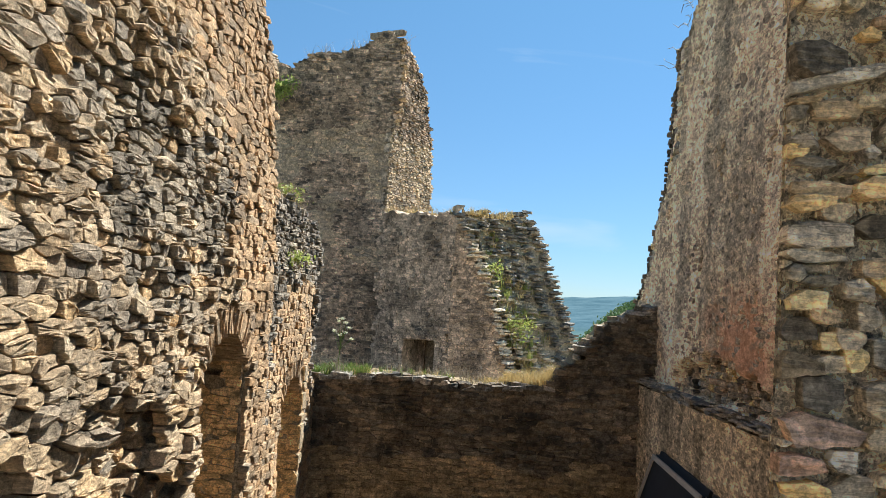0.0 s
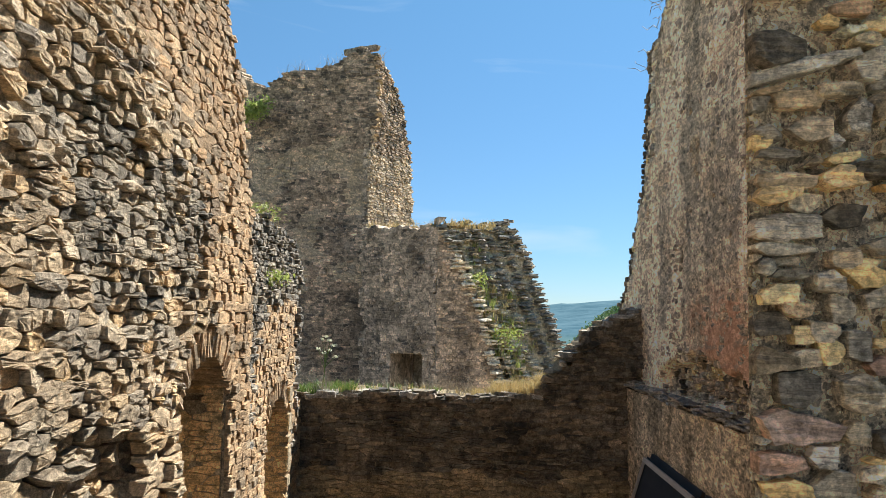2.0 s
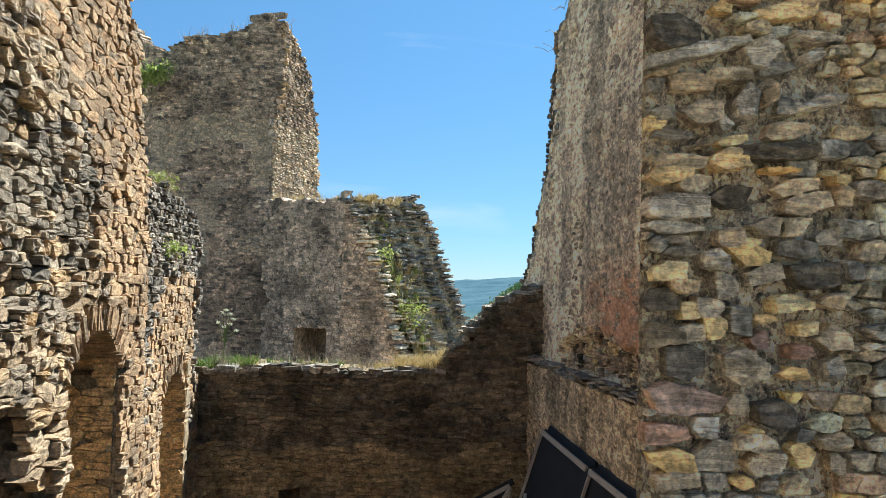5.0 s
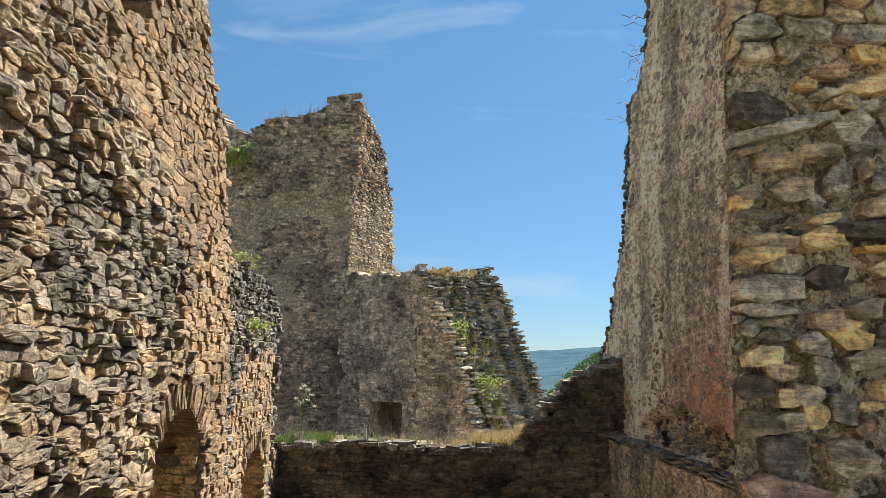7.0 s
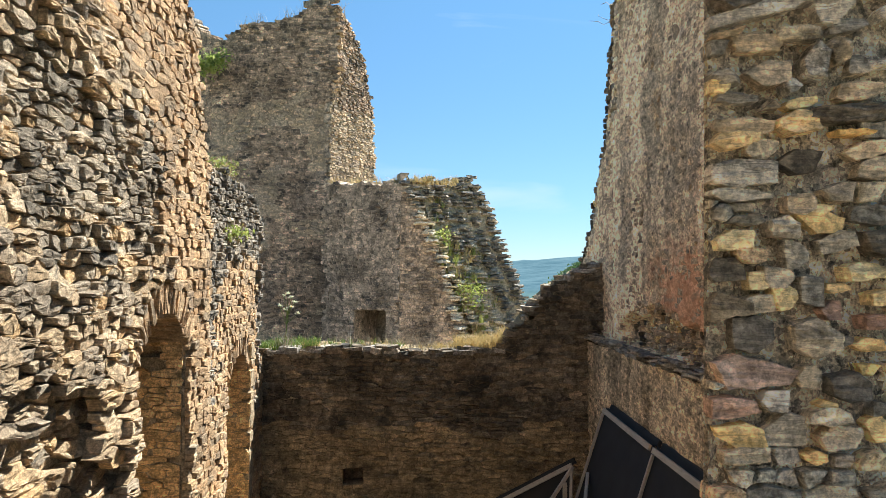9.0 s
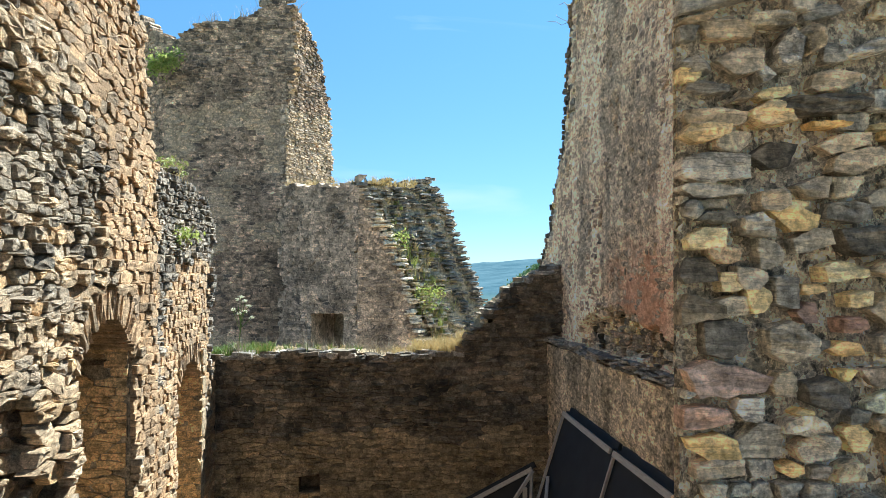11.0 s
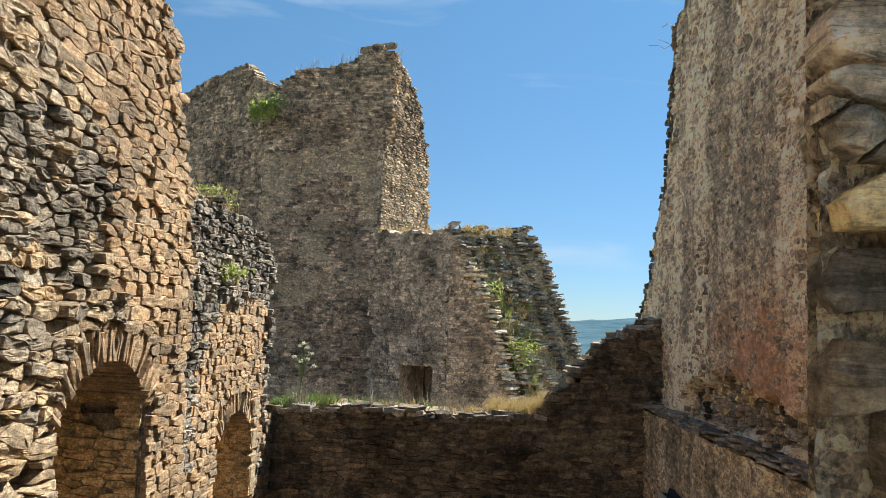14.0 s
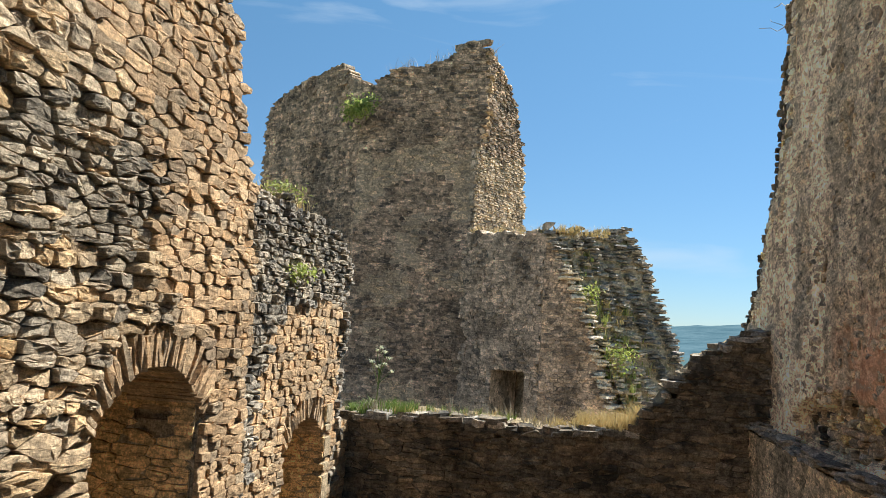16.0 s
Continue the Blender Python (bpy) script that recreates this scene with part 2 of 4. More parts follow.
M_RED = stone_mat("red_stone", [(0.47, 0.31, 0.225), (0.4, 0.25, 0.185), (0.55, 0.42, 0.32)], lichen=(0.08, 0.07, 0.06), lichen_at=0.6, strata=0.6, grain=0.9, grit=0.7, crack=0.35)
M_PALEGREY = stone_mat("pale_grey_stone", [(0.694, 0.610, 0.493), (0.806, 0.717, 0.594), (0.594, 0.504, 0.392)], lichen=(0.1, 0.092, 0.08), lichen_at=0.58, strata=0.7, bump=1.0, grain=0.9, grit=0.7, crack=0.55)
M_MORTAR = mortar_mat("tan_mortar", (0.30, 0.23, 0.15), (0.40, 0.31, 0.20))
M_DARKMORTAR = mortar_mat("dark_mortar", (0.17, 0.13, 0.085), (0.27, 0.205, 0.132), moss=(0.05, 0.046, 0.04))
M_TOWERMORTAR = mortar_mat("tower_mortar", (0.37, 0.285, 0.2), (0.5, 0.39, 0.28), speck=(0.06, 0.054, 0.047), speck_at=0.54, scale=0.35, moss=(0.075, 0.068, 0.06), runs=0.6)
M_BLOCKMORTAR = mortar_mat("block_mortar", (0.66, 0.53, 0.365), (0.82, 0.69, 0.52), speck=(0.05, 0.046, 0.04), speck_at=0.54, scale=1.8, pebbles=0.75, moss=(0.3, 0.26, 0.205), bump=1.0)
M_PLASTER = mortar_mat("old_plaster", (0.8, 0.6, 0.385), (0.86, 0.69, 0.47), speck=(0.08, 0.07, 0.058), speck_at=0.545, runs=0.7, pebbles=0.35, stretch=0.5, moss=(0.36, 0.29, 0.21), stain=((3.5, 4.75, 4.85), 0.9, (0.64, 0.26, 0.13)))
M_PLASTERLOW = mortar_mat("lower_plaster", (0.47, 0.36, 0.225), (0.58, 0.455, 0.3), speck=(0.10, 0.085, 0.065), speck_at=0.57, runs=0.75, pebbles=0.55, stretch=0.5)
M_PLSTONE = stone_mat("plastered_rubble", [(0.482, 0.361, 0.234), (0.566, 0.418, 0.268), (0.377, 0.29, 0.201), (0.524, 0.399, 0.268), (0.314, 0.247, 0.184), (0.586, 0.446, 0.284)], lichen=(0.10, 0.09, 0.08), lichen_at=0.54)
M_HEROSLAB = stone_mat("split_slate", [(0.515, 0.448, 0.353), (0.370, 0.325, 0.263), (0.627, 0.521, 0.381), (0.448, 0.403, 0.336)], lichen=(0.06, 0.056, 0.05), lichen_at=0.57, strata=0.7, grain=0.9, bump=1.0, grit=0.75, crack=0.35)
M_HERODARK = stone_mat("dark_mossy_stone", [(0.24, 0.2, 0.15), (0.17, 0.145, 0.115), (0.3, 0.24, 0.165)], lichen=(0.04, 0.038, 0.034), lichen_at=0.53, strata=0.7, grain=0.9, bump=1.0, grit=0.75, crack=0.35)
M_HEROTAN = stone_mat("split_tan_stone", [(0.762, 0.594, 0.386), (0.627, 0.493, 0.336), (0.850, 0.683, 0.470), (0.560, 0.420, 0.263)], lichen=(0.1, 0.088, 0.07), lichen_at=0.6, strata=0.6, grain=0.9, bump=1.0, grit=0.7, crack=0.35)
M_PALEEARTH = mortar_mat("pale_rubble_earth", (0.44, 0.37, 0.26), (0.58, 0.49, 0.35), moss=(0.22, 0.22, 0.08))
M_EARTH = mortar_mat("dry_earth", (0.20, 0.15, 0.09), (0.28, 0.22, 0.13), moss=(0.12, 0.13, 0.04))
M_GRASS = leaf_mat("green_grass", [(0.10, 0.17, 0.03), (0.17, 0.24, 0.05), (0.24, 0.28, 0.08)])
M_DRY = leaf_mat("dry_grass", [(0.55, 0.40, 0.17), (0.62, 0.48, 0.22), (0.45, 0.33, 0.14), (0.50, 0.42, 0.2)])
M_STALK = leaf_mat("dead_stalks", [(0.34, 0.29, 0.21), (0.42, 0.36, 0.27), (0.26, 0.22, 0.16)], through_light=0.1)
M_LEAF = leaf_mat("shrub_leaves", [(0.24, 0.31, 0.06), (0.36, 0.42, 0.1), (0.46, 0.48, 0.16)], through_light=0.45)
M_WEED = leaf_mat("yellow_green_weeds", [(0.22, 0.27, 0.06), (0.34, 0.37, 0.10), (0.44, 0.42, 0.16)])
M_RUBBLE = stone_mat("pale_fallen_rubble", [(0.56, 0.47, 0.35), (0.66, 0.57, 0.44), (0.45, 0.38, 0.29), (0.7, 0.6, 0.46)], lichen_at=0.66, grain=0.6)
M_FLOWER = leaf_mat("cream_umbels", [(0.72, 0.72, 0.5), (0.8, 0.8, 0.62)])
M_WOOD = wood_mat("grey_batten", (0.34, 0.29, 0.24), (0.50, 0.45, 0.38))
M_BLACK, _n, _l, _b = shader("black_fabric")
_vec = _n.new("ShaderNodeTexCoord").outputs["Object"]
_l.new(ramp(_n, _l, noise_node(_n, _l, _vec, 3, 4), [(0.3, (0.008, 0.009, 0.012)), (0.7, (0.016, 0.018, 0.022))]), _b.inputs["Base Color"])
_b.inputs["Roughness"].default_value = 0.8


# ---- builders ----
UP = Vector((0, 0, 1))


def mesh_of(name, verts, faces, mats, index=None, smooth=False):
    me = bpy.data.meshes.new(name)
    me.from_pydata(verts, [], faces)
    for m in mats:
        me.materials.append(m)
    if index is not None:
        me.polygons.foreach_set("material_index", index)
    if smooth:
        me.polygons.foreach_set("use_smooth", [True] * len(faces))
    me.update()
    return me


def child(name, me, parent, label="", kind=""):
    ob = new(name, me)
    ob.parent = parent
    return tagged(ob, label=label, kind=kind)


def clip(poly, mx, my, nx, ny):
    out = []
    for i in range(len(poly)):
        ax, ay = poly[i - 1]
        bx, by = poly[i]
        da, db = (ax - mx) * nx + (ay - my) * ny, (bx - mx) * nx + (by - my) * ny
        if (da <= 0) != (db <= 0):
            f = da / (da - db)
            out.append((ax + (bx - ax) * f, ay + (by - ay) * f))
        if db <= 0:
            out.append((bx, by))
    return out


def cells(seeds, k, cell):
    """The patch of wall nearest to each seed, as polygons in u, v. k stretches v so that the patches come out wider than tall."""
    pts = [(u, v * k) for u, v in seeds]
    grid = {}
    for i, (x, y) in enumerate(pts):
        grid.setdefault((int(x // cell), int(y // cell)), []).append(i)
    out = []
    for i, (x, y) in enumerate(pts):
        gx, gy = int(x // cell), int(y // cell)
        near = sorted(((pts[j][0] - x) ** 2 + (pts[j][1] - y) ** 2, j) for a in (-2, -1, 0, 1, 2) for b in (-2, -1, 0, 1, 2) for j in grid.get((gx + a, gy + b), ()) if j != i)
        r = cell * 1.3
        poly = [(x - r, y - r), (x + r, y - r), (x + r, y + r), (x - r, y + r)]
        for d2, j in near[:44]:
            if d2 > 16 * r * r or d2 < 1e-9:
                break
            poly = clip(poly, (x + pts[j][0]) / 2, (y + pts[j][1]) / 2, pts[j][0] - x, pts[j][1] - y)
        out.append([(a, b / k) for a, b in poly])
    return out


def rows_of(rng, u0, u1, v0, v1, size):
    """Jittered courses of seeds; size(u, v) gives a stone's width and height."""
    seeds, v = [], v0
    while v < v1:
        h, u = size((u0 + u1) / 2, v)[1] * rng.uniform(0.75, 1.3), u0 - rng.random() * 0.2
        while u < u1:
            w, hh = size(u, v)
            f = rng.choice((0.45, 0.6, 0.8, 0.95, 1.15, 1.45, 1.8))
            u += w * f * 0.5
            seeds.append((u, v + h / 2 + rng.uniform(-0.2, 0.2) * hh))
            if f < 0.6:
                seeds.append((u + rng.uniform(-0.1, 0.1) * w, seeds[-1][1] + hh * rng.choice((-0.55, 0.55))))
            u += w * f * 0.5
        v += h
    return seeds


def stone(rng, poly, gap, h, fine, bulge=0.35, rough=1.0):
    """One split, angular stone over its patch: rings in u, v and depth, and its faces."""
    cx, cy = sum(p[0] for p in poly) / len(poly), sum(p[1] for p in poly) / len(poly)
    pts = []
    for x, y in poly:
        d = math.hypot(x - cx, y - cy)
        s = max(0.35, 1 - gap * rng.uniform(0.5, 1.7) / max(d, 1e-4))
        pts.append((cx + (x - cx) * s, cy + (y - cy) * s))
    if fine:
        cut = []
        for i in range(len(pts)):
            (ax, ay), (bx, by) = pts[i], pts[(i + 1) % len(pts)]
            long = math.hypot(ax - bx, ay - by)
            if long < gap * 1.5:
                cut.append(((ax + bx) / 2, (ay + by) / 2))
                continue
            f = rng.uniform(0.02, 0.09)
            cut.append((ax + (bx - ax) * f, ay + (by - ay) * f))
            g, o = rng.uniform(0.35, 0.65), rng.uniform(-0.1, 0.08)
            cut.append((ax + (bx - ax) * g - (by - ay) * o, ay + (by - ay) * g + (bx - ax) * o))
            f = rng.uniform(0.91, 0.98)
            cut.append((ax + (bx - ax) * f, ay + (by - ay) * f))
        pts = cut
    n = len(pts)
    tx, ty = rng.uniform(-1, 1) * 0.2 * rough, rng.uniform(-0.8, 1) * 0.22 * rough
    ox, oy = rng.uniform(-0.4, 0.4), rng.uniform(-0.4, 0.4)
    levels = [(1.0, -0.05, 0.0), (0.99, 0.76 * h, 0.09), (0.94, 0.98 * h, 0.07), (0.55, 1.04 * h, 0.1)] if fine else [(1.0, -0.05, 0.0), (0.9, 0.9 * h, 0.25)]
    verts = []
    for k, (s, d, j) in enumerate(levels):
        for x, y in pts:
            ss = s * (1 + rng.uniform(-1, 1) * j * 0.3)
            px, py = cx + (x - cx) * ss, cy + (y - cy) * ss
            if k == 3:
                px, py = px + ox * (pts[0][0] - cx) * 0.5, py + oy * (pts[0][1] - cy) * 0.5
            verts.append((px, py, d + (0 if d < 0 else (tx * (px - cx) + ty * (py - cy)) + rng.uniform(-1, 1) * j * h * rough)))
    verts.append((cx + ox * (pts[0][0] - cx), cy + oy * (pts[0][1] - cy), h * (1 + bulge * rng.uniform(-0.8, 1.0))))
    faces = []
    for r in range(len(levels) - 1):
        for i in range(n):
            a, b = r * n + i, r * n + (i + 1) % n
            faces += [(a, b, b + n), (a, b + n, a + n)] if r else [(a, b, b + n, a + n)]
    top = (len(levels) - 1) * n
    faces += [(top + i, top + (i + 1) % n, len(verts) - 1) for i in range(n)]
    return verts, faces, (cx, cy)


class Plane:
    """A wall's face: u runs level, v is height above z = 0, d stands out of it."""

    def __init__(self, origin, toward, normal):
        self.o = Vector((origin[0], origin[1], 0))
        self.u = Vector((toward[0], toward[1], 0)).normalized()
        self.n = Vector((normal[0], normal[1], 0)).normalized()
        self.flip = self.u.cross(UP).dot(self.n) < 0

    def __call__(self, u, v, d):
        return (self.o.x + self.u.x * u + self.n.x * d, self.o.y + self.u.y * u + self.n.y * d, v)

    def face(self, f):
        return tuple(reversed(f)) if self.flip else tuple(f)


def masonry(name, plane, box, size, zone, thick, mats, mortar, label, seed, near=None, gap=0.012, height=0.04, fine=True, lines=(), rough=1.0, bulge=0.35, recess=0.004):
    """A stone wall: a mortar body with each stone set on it. zone(u, v) is None outside the wall,
    else (material, set-back, relief, gap factor)."""
    rng = random.Random(seed)
    u0, u1, v0, v1 = box
    seeds = rows_of(rng, u0, u1, v0, v1, size)
    w, h = size((u0 + u1) / 2, (v0 + v1) / 2)
    for lu, a, b in lines:
        seeds = [s for s in seeds if not (abs(s[0] - lu) < 0.8 * w and a < s[1] < b)]
        v = a
        while v < b:
            off = w * rng.uniform(0.36, 0.44)
            seeds += [(lu - off, v), (lu + off, v)]
            v += h * rng.uniform(0.85, 1.1)
    polys = cells(seeds, 0.8 * w / h, w * 1.25)
    bv, bf, loose, keys, sides = [], [], [], {}, {}
    for (su, sv), poly in zip(seeds, polys):
        z = zone(su, sv)
        if z is None:
            continue
        for mx, my, nx, ny in ((u0, 0, -1, 0), (u1, 0, 1, 0)):
            poly = clip(poly, mx, my, nx, ny)
        if len(poly) < 3:
            continue
        mat, back, relief, wide = z
        ring = []
        for u, v in poly:
            key = (round(u, 3), round(v, 3))
            if key not in keys:
                keys[key] = len(bv)
                bv += [plane(u, v, -recess - back), plane(u, v, -thick)]
            if not ring or ring[-1] != keys[key]:
                ring.append(keys[key])
        if len(ring) > 1 and ring[0] == ring[-1]:
            ring.pop()
        if len(ring) > 2:
            bf += [plane.face(ring), plane.face([i + 1 for i in reversed(ring)])]
            for i in range(len(ring)):
                a, b = ring[i], ring[(i + 1) % len(ring)]
                sides[(a, b)] = True
        vs, fs, c = stone(rng, poly, gap * wide, height * relief * rng.uniform(0.45, 1.55), fine, bulge, rough * min(relief, 1.3))
        loose.append((near(su, sv) if near else 0, mat, [plane(u, v, d - back) for u, v, d in vs], [plane.face(f) for f in fs]))
    bf += [plane.face((a, a + 1, b + 1, b)) for a, b in sides if (b, a) not in sides]
    body = tagged(new(name, mesh_of(name, bv, bf, [mortar])), label=label, category="wall", kind="structure")
    return body, loose


def lay(body, loose, mats, parts, piece="stone", label=""):
    """Sets the nearest stones as pieces of their own, and the rest as one mesh."""
    loose.sort(key=lambda s: s[0])
    for _, mat, vs, fs in loose[:parts]:
        child(piece, mesh_of(piece, vs, fs, [mats[mat]]), body)
    V, F, I = [], [], []
    for _, mat, vs, fs in loose[parts:]:
        k = len(V)
        V += vs
        F += [tuple(k + i for i in f) for f in fs]
        I += [mat] * len(fs)
    if V:
        child("stones", mesh_of("stones", V, F, mats, I), body, label, "stuff")


def along(table, v):
    """Straight lines through a table of (v, value)."""
    if v <= table[0][0]:
        return table[0][1]
    for (a, x), (b, y) in zip(table, table[1:]):
        if v <= b:
            return x + (y - x) * (v - a) / (b - a)
    return table[-1][1]


def within(poly, u, v):
    inside = False
    for i in range(len(poly)):
        (a, b), (c, d) = poly[i - 1], poly[i]
        if (b > v) != (d > v) and u < (c - a) * (v - b) / (d - b) + a:
            inside = not inside
    return inside


def wobble(u, v, s=1.0, a=1.0):
    return noise.noise(Vector((u * s, v * s, 3.7))) * a


def slab(verts, faces, m, dims, rng, jit=0.15):
    """A rough flat stone: a jittered box with a split edge."""
    k = len(verts)
    x, y, z = (d / 2 for d in dims)
    for sz in (-1, 1):
        for sx, sy in ((-1, -1), (0, -1.15), (1, -1), (1, 1), (0, 1.15), (-1, 1)):
            verts.append(tuple(m @ Vector((sx * x * rng.uniform(1 - jit, 1 + jit), sy * y * rng.uniform(1 - jit, 1 + jit), sz * z * rng.uniform(1 - 2 * jit, 1 + jit)))))
    faces.append(tuple(k + i for i in (5, 4, 3, 2, 1, 0)))
    faces.append(tuple(k + 6 + i for i in range(6)))
    faces.extend((k + i, k + (i + 1) % 6, k + 6 + (i + 1) % 6, k + 6 + i) for i in range(6))


def blade(verts, faces, p, lean, length, width, rng, segs=3):
    """A grass blade that bends over."""
    k, a = len(verts), rng.uniform(0, 6.283)
    side = Vector((math.cos(a), math.sin(a), 0)) * width
    out = Vector((lean[0], lean[1], 0))
    for s in range(segs):
        f = s / segs
        c = Vector(p) + UP * (length * f * (1 - 0.25 * f * out.length)) + out * (length * f * f)
        verts.extend((tuple(c - side * (1 - f)), tuple(c + side * (1 - f))))
    verts.append(tuple(Vector(p) + UP * length * (1 - 0.3 * out.length) + out * length))
    for s in range(segs - 1):
        b = k + 2 * s
        faces.append((b, b + 1, b + 3, b + 2))
    b = k + 2 * (segs - 1)
    faces.append((b, b + 1, len(verts) - 1))


def leaf(verts, faces, p, size, rng):
    k = len(verts)
    m = Euler((rng.uniform(-1.2, 1.2), rng.uniform(-1.2, 1.2), rng.uniform(0, 6.3))).to_matrix()
    for x, y, z in ((-1, 0, 0), (0, -0.45, 0.15), (1, 0, 0), (0, 0.45, 0.15)):
        verts.append(tuple(Vector(p) + m @ Vector((x, y, z)) * size))
    faces.extend(((k, k + 1, k + 2), (k, k + 2, k + 3)))


def twig(verts, faces, a, b, r0, r1):
    a, b = Vector(a), Vector(b)
    d = (b - a).normalized()
    s = d.cross(Vector((0.3, 0.5, 0.8))).normalized()
    t = d.cross(s)
    k = len(verts)
    for c, r in ((a, r0), (b, r1)):
        for i in range(4):
            q = i * math.pi / 2
            verts.append(tuple(c + (s * math.cos(q) + t * math.sin(q)) * r))
    faces.extend((k + i, k + (i + 1) % 4, k + 4 + (i + 1) % 4, k + 4 + i) for i in range(4))
    faces.extend((tuple(k + i for i in (3, 2, 1, 0)), tuple(k + 4 + i for i in range(4))))


# ---- ground, hills ----
def terrain():
    verts, faces, rings, around = [], [], [0.01, 20, 45, 60, 90, 140, 220, 330, 450, 560, 640, 700, 760, 850, 1000, 1300, 1700, 2200, 2700, 3100, 3400, 3700, 4200], 720
    for r in rings:
        for i in range(around):
            a = 2 * math.pi * i / around
            x, y = r * math.sin(a), r * math.cos(a) + 8
            z = 0.0 if r <= 45 else -75 * min(1, (r - 45) / 260) ** 0.8
            bearing = math.degrees(a) if a < math.pi else math.degrees(a) - 360
            if 400 < r < 1200:
                z += 99 * math.exp(-((r - 760) / 190) ** 2) * (0.5 + 0.5 * math.tanh((bearing - 8.4) / 3.0)) * (0.9 + 0.25 * noise.noise(Vector((x, y, 0)) / 90))
            if r > 1300:
                f = min(1, (r - 1300) / 2100)
                z += f * (75 + 62 + 18 * math.tanh((bearing - 9) / 8) + 3.2 * min(max(bearing - 7, 0), 7) + 16 * noise.noise(Vector((x, y, 1)) / 700) + 9 * noise.noise(Vector((x, y, 2)) / 160) + 4 * noise.noise(Vector((x, y, 5)) / 45))
            verts.append((x, y, z))
    for j in range(len(rings) - 1):
        for i in range(around):
            a, b = j * around + i, j * around + (i + 1) % around
            faces.append((a, a + around, b + around, b))
    m, n, l, b = shader("wooded_land_hazed")
    vec = n.new("ShaderNodeTexCoord").outputs["Object"]
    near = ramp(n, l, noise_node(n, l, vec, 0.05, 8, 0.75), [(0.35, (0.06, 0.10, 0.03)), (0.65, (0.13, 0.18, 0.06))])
    # aerial haze is painted in: the land turns blue-grey with distance
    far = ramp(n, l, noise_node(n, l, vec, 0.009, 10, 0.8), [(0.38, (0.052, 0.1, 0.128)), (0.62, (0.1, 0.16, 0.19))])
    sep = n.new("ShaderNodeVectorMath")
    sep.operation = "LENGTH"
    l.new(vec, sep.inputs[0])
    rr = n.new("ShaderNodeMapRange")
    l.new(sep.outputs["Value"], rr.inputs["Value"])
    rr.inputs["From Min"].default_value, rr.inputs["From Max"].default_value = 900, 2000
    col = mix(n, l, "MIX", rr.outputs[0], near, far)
    rc = n.new("ShaderNodeMapRange")
    l.new(sep.outputs["Value"], rc.inputs["Value"])
    rc.inputs["From Min"].default_value, rc.inputs["From Max"].default_value = 40, 60
    dirt = ramp(n, l, noise_node(n, l, vec, 3, 8, 0.7), [(0.3, (0.22, 0.17, 0.11)), (0.7, (0.36, 0.29, 0.2))])
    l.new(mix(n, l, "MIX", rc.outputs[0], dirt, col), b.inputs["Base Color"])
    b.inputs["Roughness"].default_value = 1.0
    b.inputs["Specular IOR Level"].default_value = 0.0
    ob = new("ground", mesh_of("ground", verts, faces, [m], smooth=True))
    tagged(ob, "dry castle yard running out to wooded hills", "ground", kind="structure")
    rng, V, F = random.Random(5), [], []
    for _ in range(2600):
        a, r = radians(rng.uniform(3, 22)), rng.uniform(600, 860)
        x, y = r * math.sin(a), r * math.cos(a) + 8
        z = -75 + 99 * math.exp(-((r - 760) / 190) ** 2) * (0.5 + 0.5 * math.tanh((math.degrees(a) - 8.4) / 3.0)) * (0.9 + 0.25 * noise.noise(Vector((x, y, 0)) / 90))
        s = rng.uniform(2, 3.6)
        for _ in range(14):
            d = Vector((rng.gauss(0, 1), rng.gauss(0, 1), rng.gauss(0.6, 0.8))) * s * 0.6
            leaf(V, F, Vector((x, y, z + s * 0.5)) + d, s * 0.55, rng)
    tagged(new("far_woods", mesh_of("far_woods", V, F, [leaf_mat("far_leaves", [(0.10, 0.17, 0.06), (0.15, 0.22, 0.08), (0.08, 0.14, 0.06)])])), "green wooded slope below the castle", "trees", kind="stuff")


terrain()


# ---- the long sunlit wall with two arches ----
LEFT = Plane((-1.74, 0), (0, 1), (1, 0))
A1 = (7.33, 8.78, 4.28, 4.66)
A2 = (10.9, 12.22, 3.62, 3.93)
END_HIGH = [(1.0, 9.6), (5.0, 9.6), (5.75, 9.52), (6.2, 9.36), (6.6, 9.18), (6.9, 9.02), (7.4, 8.82), (7.6, 8.5), (8.05, 8.12), (9.0, 7.75), (10.5, 7.2)]
DARK = [(4.7, 6.3), (5.4, 6.45), (6.1, 6.2), (7.5, 6.35), (7.9, 5.95), (7.75, 5.45), (7.3, 5.1), (6.8, 4.9), (6.2, 4.85), (5.7, 4.95), (5.3, 5.4)]
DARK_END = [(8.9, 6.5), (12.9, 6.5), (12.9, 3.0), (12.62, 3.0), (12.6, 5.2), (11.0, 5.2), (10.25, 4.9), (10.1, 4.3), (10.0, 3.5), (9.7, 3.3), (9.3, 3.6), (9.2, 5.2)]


def arch_shape(a):
    y0, y1, spring, apex = a
    half, rise = (y1 - y0) / 2, apex - spring
    r = (half * half + rise * rise) / (2 * rise)
    return (y0 + y1) / 2, apex - r, r, math.asin(half / r)


def in_arch(a, u, v, extra=0.0):
    c, z, r, _ = arch_shape(a)
    return a[0] - extra * 0.3 < u < a[1] + extra * 0.3 and (v < a[2] or math.hypot(u - c, v - z) < r + extra) if v > a[2] - 0.05 else a[0] < u < a[1]


